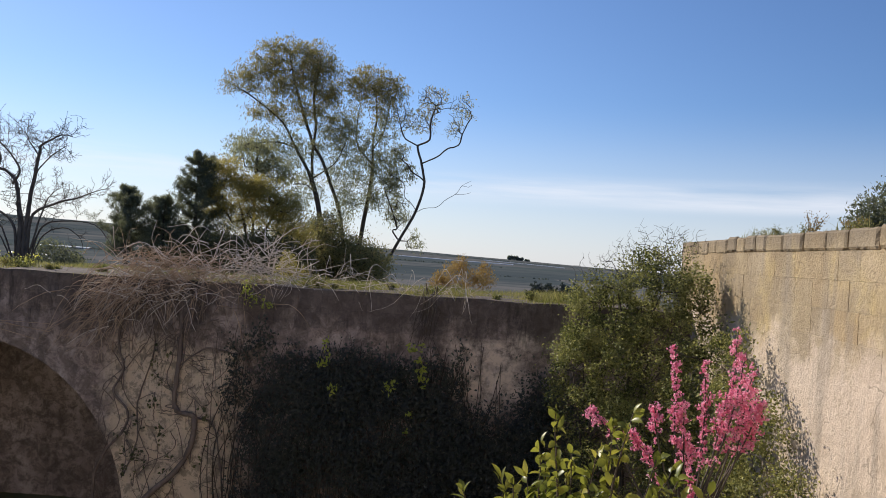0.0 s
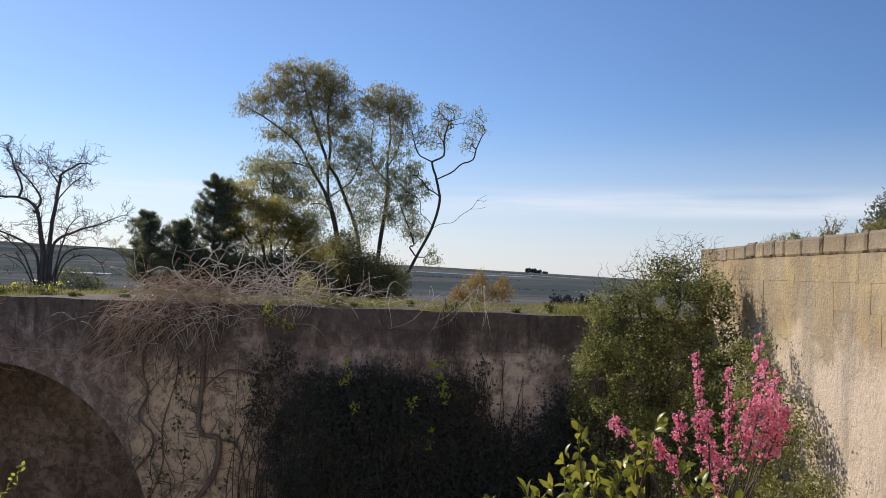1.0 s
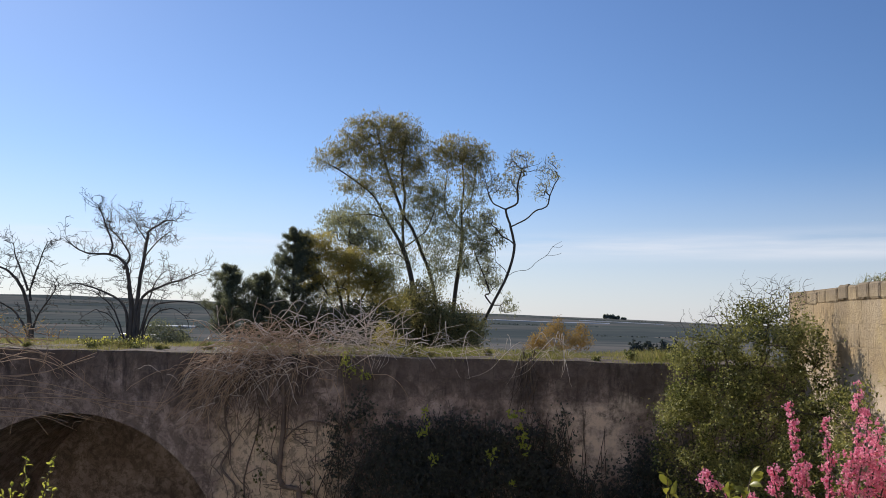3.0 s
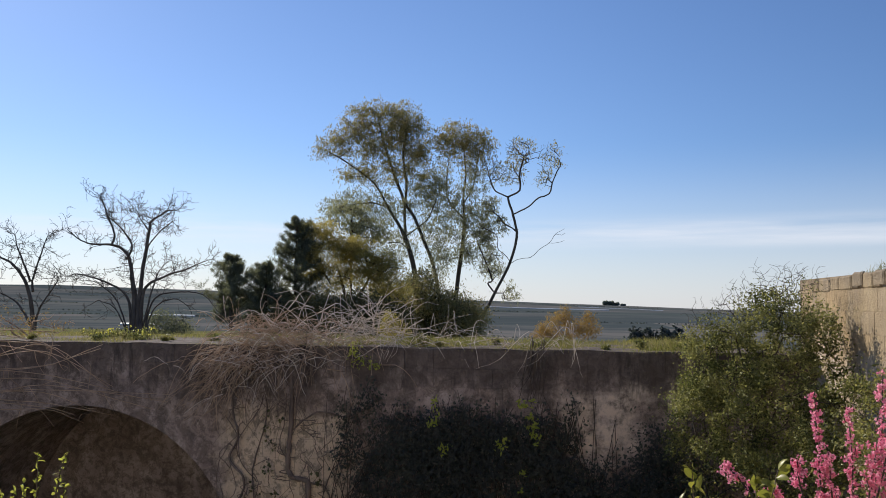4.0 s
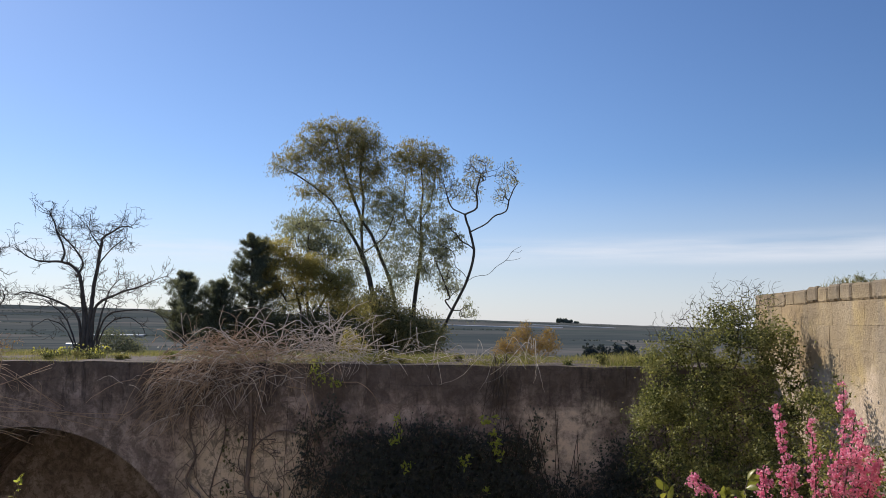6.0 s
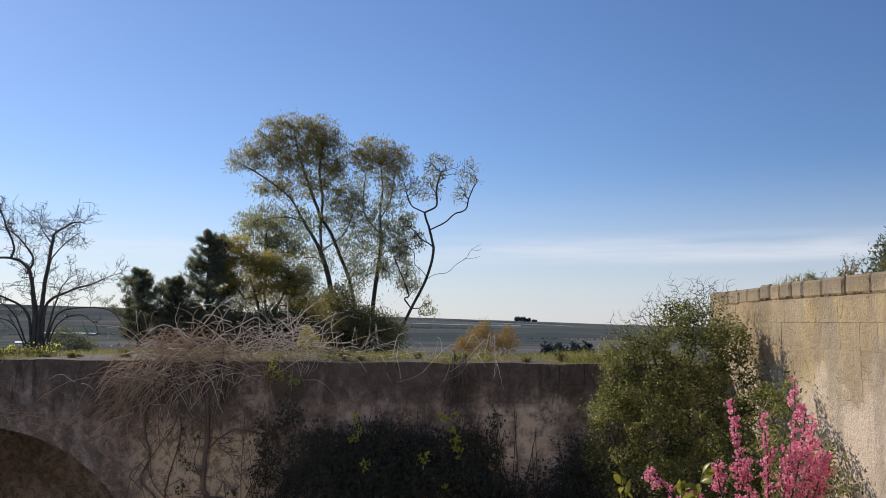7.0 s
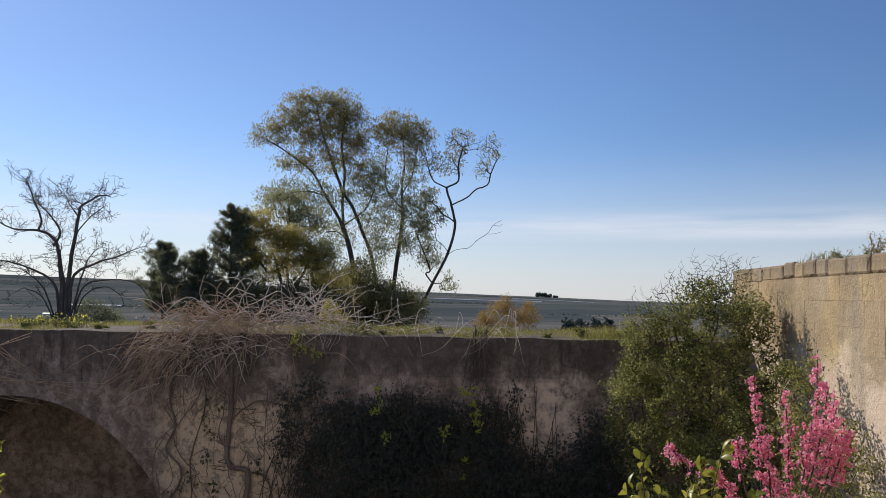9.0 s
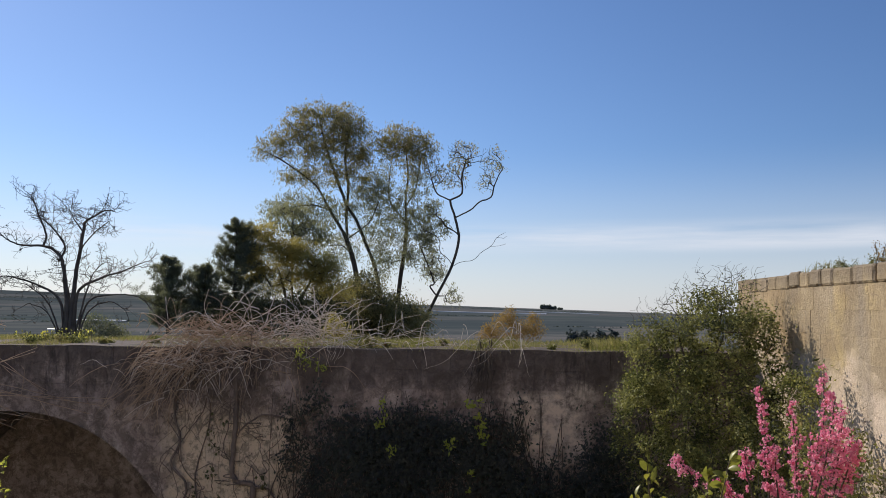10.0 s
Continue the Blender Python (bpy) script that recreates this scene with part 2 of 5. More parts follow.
def ground_mat():
    m, n, l, b = base_mat("land", 0.95)
    b.inputs["Specular IOR Level"].default_value = 0.0
    v = world_coord(n, l)
    x, y, z = axis_values(n, l)
    near = ramp(n, l, noise_node(n, l, v, 0.7, 6), ((0.3, (0.13, 0.115, 0.068)), (0.55, (0.15, 0.15, 0.07)), (0.75, (0.29, 0.24, 0.155))))
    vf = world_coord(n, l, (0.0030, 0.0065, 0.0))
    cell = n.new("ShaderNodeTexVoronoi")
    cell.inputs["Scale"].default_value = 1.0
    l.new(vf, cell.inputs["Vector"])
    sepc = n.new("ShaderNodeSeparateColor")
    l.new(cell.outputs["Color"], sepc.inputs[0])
    # far fields: the valley haze is put into these blue-grey base colours
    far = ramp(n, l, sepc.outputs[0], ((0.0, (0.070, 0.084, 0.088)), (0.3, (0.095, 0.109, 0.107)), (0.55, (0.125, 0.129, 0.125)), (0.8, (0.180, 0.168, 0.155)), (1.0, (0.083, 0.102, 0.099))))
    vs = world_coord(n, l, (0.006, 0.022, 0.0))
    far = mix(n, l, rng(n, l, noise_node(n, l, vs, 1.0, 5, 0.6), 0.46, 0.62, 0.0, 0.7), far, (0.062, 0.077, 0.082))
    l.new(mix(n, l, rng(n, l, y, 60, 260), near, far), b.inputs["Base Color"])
    return m


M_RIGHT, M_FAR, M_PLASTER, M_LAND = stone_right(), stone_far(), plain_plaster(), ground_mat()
M_EUC = leaf_mat("eucalyptus_leaf", ((0.0, (0.235, 0.235, 0.115)), (0.5, (0.34, 0.315, 0.155)), (0.8, (0.44, 0.335, 0.185)), (1.0, (0.38, 0.335, 0.18))), 0.6)
M_EUCG = leaf_mat("grey_leaf", ((0.0, (0.25, 0.26, 0.175)), (0.6, (0.36, 0.36, 0.25)), (1.0, (0.32, 0.31, 0.21))), 0.6)
M_GOLD = leaf_mat("golden_leaf", ((0.0, (0.37, 0.32, 0.13)), (0.6, (0.50, 0.42, 0.17)), (1.0, (0.43, 0.36, 0.15))), 0.74)
M_PINE = leaf_mat("pine_needle", ((0.0, (0.11, 0.125, 0.092)), (0.7, (0.185, 0.20, 0.142)), (1.0, (0.25, 0.25, 0.17))), 0.52)
M_DARK = leaf_mat("undergrowth_leaf", ((0.0, (0.080, 0.088, 0.052)), (0.7, (0.145, 0.142, 0.075)), (1.0, (0.21, 0.19, 0.09))), 0.45)
M_BUSH = leaf_mat("bush_leaf", ((0.0, (0.034, 0.044, 0.016)), (0.5, (0.100, 0.117, 0.038)), (0.8, (0.26, 0.27, 0.082)), (1.0, (0.52, 0.49, 0.20))), 0.36, 0.5, drift=3.2, amount=0.55)
M_IVY = leaf_mat("creeper_leaf", ((0.0, (0.095, 0.102, 0.100)), (0.7, (0.118, 0.125, 0.116)), (1.0, (0.150, 0.153, 0.125))), 0.5, 0.9)
M_YOUNG = leaf_mat("young_leaf", ((0.0, (0.36, 0.40, 0.07)), (0.7, (0.52, 0.54, 0.12)), (1.0, (0.44, 0.46, 0.10))), 0.5)
M_LEMON = leaf_mat("citrus_leaf", ((0.0, (0.05, 0.085, 0.018)), (0.5, (0.15, 0.19, 0.035)), (0.85, (0.30, 0.31, 0.06)), (1.0, (0.40, 0.36, 0.08))), 0.45, 0.35)
M_PINK = leaf_mat("pink_petal", ((0.0, (0.74, 0.17, 0.32)), (0.5, (0.86, 0.30, 0.45)), (1.0, (0.93, 0.52, 0.63))), 0.5, 0.6, (1.0, 1.0, 1.0))
M_GRASS = leaf_mat("grass_blade", ((0.0, (0.13, 0.155, 0.040)), (0.6, (0.25, 0.245, 0.080)), (1.0, (0.42, 0.35, 0.18))), 0.5)
M_ORANGE = leaf_mat("rusty_leaf", ((0.0, (0.32, 0.20, 0.060)), (0.6, (0.44, 0.285, 0.10)), (1.0, (0.38, 0.27, 0.11))), 0.5)
M_YELLOW = leaf_mat("yellow_petal", ((0.0, (0.75, 0.68, 0.08)), (1.0, (0.85, 0.80, 0.25))), 0.4)
M_FARTREE = leaf_mat("far_leaf", ((0.0, (0.050, 0.064, 0.066)), (1.0, (0.085, 0.102, 0.100))), 0.3)
M_WOOD = leaf_mat("grove_leaf", ((0.0, (0.085, 0.102, 0.098)), (1.0, (0.115, 0.130, 0.122))), 0.3)
# pale grey leaf colour carries the haze over the far ridge
M_RIDGE_HAZE = leaf_mat("hazed_ridge_leaf", ((0.0, (0.26, 0.29, 0.28)), (1.0, (0.33, 0.36, 0.33))), 0.6)
M_BARK = bark_mat("bark_dark", (0.045, 0.036, 0.030), (0.13, 0.105, 0.085))
M_BARKG = bark_mat("bark_grey", (0.055, 0.045, 0.040), (0.15, 0.125, 0.11), 8)
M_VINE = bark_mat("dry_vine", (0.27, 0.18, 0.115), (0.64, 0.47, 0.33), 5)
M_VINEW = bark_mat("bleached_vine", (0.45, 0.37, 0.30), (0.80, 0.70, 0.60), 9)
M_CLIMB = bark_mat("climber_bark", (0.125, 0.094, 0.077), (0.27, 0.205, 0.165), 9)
M_STEM = bark_mat("creeper_stem", (0.06, 0.045, 0.032), (0.13, 0.10, 0.075), 9)
M_WHITE = base_mat("white_sheeting", 0.5)[0]
M_WHITE.node_tree.nodes["Principled BSDF"].inputs["Base Color"].default_value = (0.5, 0.52, 0.55, 1)


# ---------------------------------------------------------------- mesh helpers
R = np.random.default_rng(7)


def link(name, verts, faces, mat, parent=None, label="", smooth=False):
    me = bpy.data.meshes.new(name)
    me.from_pydata([tuple(v) for v in verts], [], [tuple(f) for f in faces])
    me.materials.append(mat)
    if smooth:
        me.shade_smooth()
    ob = new(name, me)
    if parent is not None:
        ob.parent = parent
    return tagged(ob, label)


def thing(name, at, label, category, group="", kind=""):
    ob = new(name)
    ob.matrix_world = Matrix.Translation(at)
    ob.empty_display_size = 0.1
    return tagged(ob, label, category, group, kind)


def under(parent, ob):
    """Hang a mesh made in world metres under an Empty that stands elsewhere."""
    ob.parent = parent
    ob.matrix_parent_inverse = Matrix.Translation(parent.matrix_world.translation).inverted()
    return ob


def unit(a):
    return a / np.maximum(np.linalg.norm(a, axis=-1, keepdims=True), 1e-9)


def leaf_arrays(centres, length, width, droop=0.0, up=0.0, spread=0.35, fold=0.25):
    """A folded rhombic leaf at each centre: four corners, two triangles."""
    n = len(centres)
    d = R.normal(size=(n, 3))
    d[:, 2] += up - droop
    d = unit(d)
    side = unit(np.cross(d, R.normal(size=(n, 3))))
    nor = np.cross(d, side)
    ln = length * R.uniform(1 - spread, 1 + spread, (n, 1))
    wd = width * R.uniform(1 - spread, 1 + spread, (n, 1)) * 0.5
    base = centres - d * ln * 0.5
    mid = base + d * ln * 0.45 + nor * wd * fold * 2
    v = np.stack([base, mid + side * wd, base + d * ln, mid - side * wd], 1).reshape(-1, 3)
    i = np.arange(n)[:, None] * 4
    f = np.concatenate([i + [0, 1, 2], i + [0, 2, 3]], 1).reshape(-1, 3)
    return v, f


def leaves(name, centres, length, width, mat, parent, label="", **kw):
    v, f = leaf_arrays(np.asarray(centres, float), length, width, **kw)
    return tagged(under(parent, link(name, v, f.tolist(), mat, None, label)), kind="stuff")


def tube_arrays(polys, sides=5):
    """Tapered tubes: each poly is (points, radii)."""
    vs, fs, o = [], [], 0
    ang = np.linspace(0, 2 * np.pi, sides, endpoint=False)
    for pts, rad in polys:
        p = np.asarray(pts, float)
        r = np.asarray(rad, float)
        t = unit(np.gradient(p, axis=0))
        ref = np.array([0.31, 0.77, 0.2]) if abs(t[:, 2]).mean() > 0.7 else np.array([0.1, 0.2, 1.0])
        a = unit(np.cross(t, ref))
        b = np.cross(t, a)
        ring = p[:, None] + r[:, None, None] * (a[:, None] * np.cos(ang)[None, :, None] + b[:, None] * np.sin(ang)[None, :, None])
        k = len(p)
        vs.append(ring.reshape(-1, 3))
        for i in range(k - 1):
            for j in range(sides):
                q = (j + 1) % sides
                fs.append((o + i * sides + j, o + i * sides + q, o + (i + 1) * sides + q, o + (i + 1) * sides + j))
        fs.append(tuple(o + (k - 1) * sides + j for j in range(sides)))
        fs.append(tuple(o + j for j in reversed(range(sides))))
        o += k * sides
    return np.concatenate(vs), fs


def tubes(name, polys, mat, parent, label="", sides=5, kind=""):
    v, f = tube_arrays(polys, sides)
    return tagged(under(parent, link(name, v, f, mat, None, label, smooth=True)), kind=kind)


def curve(points, n=8, wob=0.0):
    """A smooth line through a few points, with a little wander."""
    p = np.asarray(points, float)
    if len(p) == 2:
        p = np.stack([p[0], (p[0] + p[1]) / 2, p[1]])
    q = np.concatenate([[2 * p[0] - p[1]], p, [2 * p[-1] - p[-2]]])
    out = []
    for i in range(1, len(q) - 2):
        for u in np.linspace(0, 1, n, endpoint=False):
            a, b, c, d = q[i - 1], q[i], q[i + 1], q[i + 2]
            out.append(0.5 * (2 * b + (c - a) * u + (2 * a - 5 * b + 4 * c - d) * u * u + (3 * b - a - 3 * c + d) * u ** 3))
    out.append(q[-2])
    out = np.array(out)
    if wob:
        w = R.normal(size=out.shape) * wob
        w[0] = 0
        out = out + np.cumsum(w, 0) * 0.5
    return out


class Growth:
    """Branches that reach, one after another, from the nearest wood to points in a crown."""

    def __init__(self, trunks):
        self.pos, self.par = [], []
        for line in trunks:
            prev = -1
            if self.pos:
                d = np.linalg.norm(np.array(self.pos) - line[0], axis=1)
                if d.min() < 0.6:
                    prev = int(d.argmin())
            for p in line:
                self.pos.append(np.asarray(p, float))
                self.par.append(prev)
                prev = len(self.pos) - 1

    def reach(self, targets, step=0.35, wob=0.05, rise=0.25, low=0.0):
        t = np.asarray(targets, float)
        near = np.array([np.min(np.linalg.norm(np.array(self.pos) - q, axis=1)) for q in t])
        for q in t[np.argsort(near)]:
            a = np.array(self.pos)
            d = np.linalg.norm(a - q, axis=1) + low * np.maximum(0, a[:, 2] - q[2])
            i = int(d.argmin())
            p = a[i]
            gap = np.linalg.norm(q - p)
            k = max(1, int(gap / step))
            prev = i
            bend = np.array([0, 0, rise * gap * R.uniform(-0.5, 0.6)]) + R.normal(size=3) * 0.08 * gap
            for j in range(1, k + 1):
                u = j / k
                r = p + (q - p) * u + bend * 4 * u * (1 - u) * 0.5
                if j < k:
                    r = r + R.normal(size=3) * wob
                self.pos.append(r)
                self.par.append(prev)
                prev = len(self.pos) - 1
        return self

    def polys(self, tip, power=0.5, most=1.0):
        n = len(self.pos)
        load = np.zeros(n)
        kids = [[] for _ in range(n)]
        for i, p in enumerate(self.par):
            if p >= 0:
                kids[p].append(i)
        for i in reversed(range(n)):
            load[i] += 0 if kids[i] else 1
            if self.par[i] >= 0:
                load[self.par[i]] += load[i]
        rad = np.minimum(tip * load ** power, most)
        out = []
        for i in range(n):
            starts = kids[i] if self.par[i] < 0 else sorted(kids[i], key=lambda c: -load[c])[1:]
            for s in starts:
                pts, rr, c = [self.pos[i]], [min(rad[i], rad[s] * 1.25)], s
                while True:
                    pts.append(self.pos[c])
                    rr.append(rad[c])
                    if not kids[c]:
                        break
                    c = max(kids[c], key=lambda q: load[q])
                rr[-1] *= 0.5
                out.append((pts, rr))
        return out


def blob(lumps, count):
    """Points inside a set of ellipsoids (x, y, z, rx, ry, rz), thicker towards their skins."""
    w = np.array([l[3] * l[4] * l[5] for l in lumps]) ** 0.75
    pick = R.choice(len(lumps), count, p=w / w.sum())
    a = np.array(lumps)[pick]
    d = unit(R.normal(size=(count, 3))) * R.uniform(0.15, 1, (count, 1)) ** 0.5
    return a[:, :3] + d * a[:, 3:]


def around(points, per, sigma):
    p = np.repeat(np.asarray(points, float), per, axis=0)
    return p + R.normal(size=p.shape) * np.asarray(sigma)


# ---------------------------------------------------------------- land
def land_height(x, y):
    """Garden inside the walls, a bank beyond them, a wide valley and a far ridge."""
    if y < 16.2 and x < 4.0:
        return 0.0
    w = max(0.0, min(1.0, (x + 9.0) / 7.0))
    bank = 0.030 + 0.050 * w * w * (3 - 2 * w)
    if y < 45:
        z = 4.33 - bank * max(0, y - 13)
    elif y < 600:
        u = (y - 45) / 555
        z0 = 4.33 - bank * 32
        z = z0 - (26.05 + z0) * u ** 0.7
    elif y <= 2500:
        u = (y - 600) / 1900
        rz = 9.5 - 0.028 * max(-1700, min(700, x))
        z = -26.05 + (rz + 26.05) * u ** 1.5
    else:
        z = 9.5 - 0.028 * max(-1700, min(700, x)) - (y - 2500) * 0.03
    if y > 80:
        z += 2.0 * noise.noise((x * 0.004, y * 0.004, 3)) * min(1, y / 800)
    return z


ys = [-60, -30, -10, 0, 6, 12, 16.19, 16.21, 17.5, 22, 28, 36, 45, 60, 80, 110, 150, 200, 270, 350, 450, 600, 720, 850, 1000, 1150, 1300, 1450,
      1600, 1750, 1900, 2050, 2200, 2350, 2450, 2500, 2560, 3000, 4300]
us = [-1 + i / 45 for i in range(91)]
gv, gf = [], []
for y in ys:
    half = max(70.0, 0.95 * y + 60)
    row = [half * u for u in us]
    if y < 45:
        row = sorted(row, key=lambda q: q)
        k = min(range(len(row)), key=lambda i: abs(row[i] - 3.99))
        row[k], row[k + 1] = 3.98, 4.02
    gv += [(x, y, land_height(x, y)) for x in row]
for j in range(len(ys) - 1):
    for i in range(90):
        a = j * 91 + i
        gf.append((a, a + 1, a + 92, a + 91))
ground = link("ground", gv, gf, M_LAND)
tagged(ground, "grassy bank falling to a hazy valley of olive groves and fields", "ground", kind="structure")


# ---------------------------------------------------------------- walls
D, XR, FAR_TOP, R_TOP = 12.2, 3.65, 4.39, 5.49
AX, AZ, AR = -7.55, 0.58, 2.8        # the blind arch: middle, springing height, radius


def arch_z(x):
    q = AR * AR - (x - AX) ** 2
    return AZ + math.sqrt(q) if q > 0 else None


def box_faces(vs, fs, x0, y0, z0, x1, y1, z1):
    o = len(vs)
    vs += [(x0, y0, z0), (x1, y0, z0), (x1, y1, z0), (x0, y1, z0), (x0, y0, z1), (x1, y0, z1), (x1, y1, z1), (x0, y1, z1)]
    fs += [tuple(o + i for i in f) for f in ((0, 3, 2, 1), (4, 5, 6, 7), (0, 1, 5, 4), (1, 2, 6, 5), (2, 3, 7, 6), (3, 0, 4, 7))]


def far_wall():
    xs = sorted(set([-14.0 + 0.25 * i for i in range(71)] + [AX - AR + 1e-3, AX + AR - 1e-3, AX - AR - 1e-3, AX + AR + 1e-3]
                    + [AX + AR * math.cos(math.pi * i / 40) for i in range(1, 40)]))
    xs = [x for x in xs if x < XR - 0.01] + [XR]
    vs, fs, back = [], [], D + 3.0
    cols = []
    for x in xs:
        low = arch_z(x) or 0.0
        top = FAR_TOP + 0.025 * noise.noise((x * 1.3, 0, 0)) + 0.012 * noise.noise((x * 6, 4, 0))
        c = []
        for i in range(13):
            z = low + (top - low) * i / 12
            c.append(len(vs))
            vs.append((x, D + 0.018 * noise.noise((x * 0.9, z * 0.9, 1)) + 0.006 * noise.noise((x * 4, z * 4, 7)), z))
        c.append(len(vs)); vs.append((x, D + 0.62, top + 0.01))
        c.append(len(vs)); vs.append((x, D + 4.1, 4.34))
        c.append(len(vs)); vs.append((x, D + 4.1, 0))
        c.append(len(vs)); vs.append((x, back, low))
        cols.append(c)
    for a, b in zip(cols, cols[1:]):
        for i in range(15):
            fs.append((a[i], b[i], b[i + 1], a[i + 1]))
        fs.append((b[0], a[0], a[16], b[16]))
    # the closed ground of the arch
    inner = [x for x in xs if arch_z(x)]
    o = len(vs)
    for x in inner:
        for i in range(9):
            z = (arch_z(x) + 0.01) * i / 8
            vs.append((x, back - 0.004 + 0.02 * noise.noise((x, z, 5)), z))
    for i in range(len(inner) - 1):
        for k in range(8):
            q = o + i * 9 + k
            fs.append((q, q + 9, q + 10, q + 1))
    return vs, fs


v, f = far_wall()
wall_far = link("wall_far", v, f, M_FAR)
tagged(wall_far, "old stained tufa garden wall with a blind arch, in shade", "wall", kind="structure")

vs, fs = [], []
box_faces(vs, fs, XR, -3.0, 0.0, XR + 0.5, D + 0.9, R_TOP - 0.03)
wall_right = link("wall_right", vs, fs, M_RIGHT)
tagged(wall_right, "sunlit ochre tufa block wall with pale plaster remains", "wall", kind="structure")
vs, fs = [], []
box_faces(vs, fs, -14.5, -3.0, 0.0, -14.0, D + 0.9, 4.3)
tagged(link("wall_left", vs, fs, M_PLASTER), "plain plastered garden wall", "wall", kind="structure")
vs, fs = [], []
box_faces(vs, fs, -14.5, -3.5, 0.0, XR + 0.5, -3.0, 8.5)
tagged(link("wall_house", vs, fs, M_PLASTER), "plain plastered house wall behind the terrace", "wall", kind="structure")
vs, fs = [], []
box_faces(vs, fs, -3.5, -3.0, 3.2, XR - 0.01, 0.35, 3.4)
tagged(link("terrace", vs, fs, M_PLASTER), "plain stone terrace slab of the house", "terrace", kind="structure")


vs, fs, rows_, n_ = [], [], 22, 66
for i in range(n_):
    y = 3.6 + (D - 0.02 - 3.6) * i / (n_ - 1)
    top = 4.55 + 0.30 * noise.noise((y * 0.8, 3, 0)) + 0.14 * noise.noise((y * 3.1, 8, 0)) + 0.06 * noise.noise((y * 9, 1, 0))
    for k in range(rows_):
        z = 0.02 + (top - 0.02) * k / (rows_ - 1)
        vs.append((XR - 0.034 + 0.012 * max(0.0, (z - top + 0.35) / 0.35) + 0.010 * noise.noise((y * 1.1, z * 1.1, 2)) + 0.006 * noise.noise((y * 5, z * 5, 4)), y, z))
    vs.append((XR + 0.01, y, top + 0.012))
for i in range(n_ - 1):
    for k in range(rows_):
        a = i * (rows_ + 1) + k
        fs.append((a, a + 1, a + rows_ + 2, a + rows_ + 1))
coat = link("plaster_coat", vs, fs, M_RIGHT, wall_right, "weathered pale plaster", smooth=True)


# ---------------------------------------------------------------- trees beyond the wall
def tree(name, label, base, trunks, lumps, tips, tip_r, mat_bark, foliage, most=0.3, step=0.4, wob=0.06, power=0.5, low=0.6, group="", kink=0.02):
    """trunks: lines to smooth; lumps: where the crown is; foliage: rows of (material, lumps, clusters, leaves each, spread, length, width, keywords, part name)."""
    ob = thing(name, base, label, "tree", group)
    g = Growth([curve(t, 4, kink) for t in trunks])
    g.reach(blob(lumps, tips), step, wob, 0.25, low)
    tubes("trunk", g.polys(tip_r, power, most), mat_bark, ob)
    pos = np.array(g.pos)
    for mat, where, clusters, per, sigma, length, width, kw, part_name in foliage:
        c = blob([(q[0], q[1], q[2], q[3], q[4] * 0.75, q[5]) for q in where], clusters)
        near = pos[np.array([np.linalg.norm(pos - q, axis=1).argmin() for q in c])]
        c = c * 0.86 + near * 0.14
        leaves(part_name, sprays(c, per, np.asarray(sigma) * 2.2, kw.get("droop", 0) - kw.get("up", 0)), length, width, mat, ob, **kw)
    return ob


def sprays(c, per, reach_, sag):
    """Leaf places along short drooping (or rising) twigs that fan out from each point."""
    fans, n = 6, len(c)
    k = max(2, per // fans)
    d = unit(R.normal(size=(n, fans, 3)) * np.array([1, 1, 0.7]) + np.array([0, 0, 0.15])) * reach_ * R.uniform(0.45, 1.25, (n, fans, 1))
    u = R.uniform(0.15, 1.0, (n, fans, k, 1))
    p = c[:, None, None] + d[:, :, None] * u
    p[..., 2] -= 0.28 * sag * np.linalg.norm(d, axis=-1)[:, :, None] * u[..., 0] ** 2
    return (p + R.normal(size=p.shape) * 0.035).reshape(-1, 3)


DROOP = dict(droop=1.4, spread=0.45)
EA = [(-8.2, 36, 13.22, 1.44, 1.2, 1.32), (-9.2, 36, 13.42, 1.03, 0.9, 0.86), (-7.2, 36, 13.22, 1.15, 1.0, 1.09), (-6.5, 36, 12.52, 0.86, 0.8, 1.03), (-10.6, 36, 12.22, 0.98, 0.8, 0.57), (-9.9, 36, 12.82, 0.92, 0.7, 0.63),
      (-7.6, 36, 11.82, 1.38, 0.9, 0.98), (-9.1, 36, 12.22, 1.03, 0.8, 0.63), (-8.1, 36, 10.92, 1.15, 0.9, 0.63), (-9.4, 36, 11.02, 0.92, 0.7, 0.57), (-6.5, 36, 11.12, 0.8, 0.7, 1.03)]
EA2 = [(-8.1, 36, 9.4, 1.21, 0.9, 0.88), (-6.3, 36, 9.6, 0.88, 0.8, 1.32), (-5.7, 36, 8.2, 0.66, 0.6, 1.1), (-9.5, 36, 9.6, 0.99, 0.8, 0.66), (-10.3, 36, 9.4, 0.77, 0.6, 0.55), (-7.4, 36, 7.6, 0.99, 0.8, 0.77),
      (-5.6, 36, 10.0, 0.55, 0.6, 0.99)]
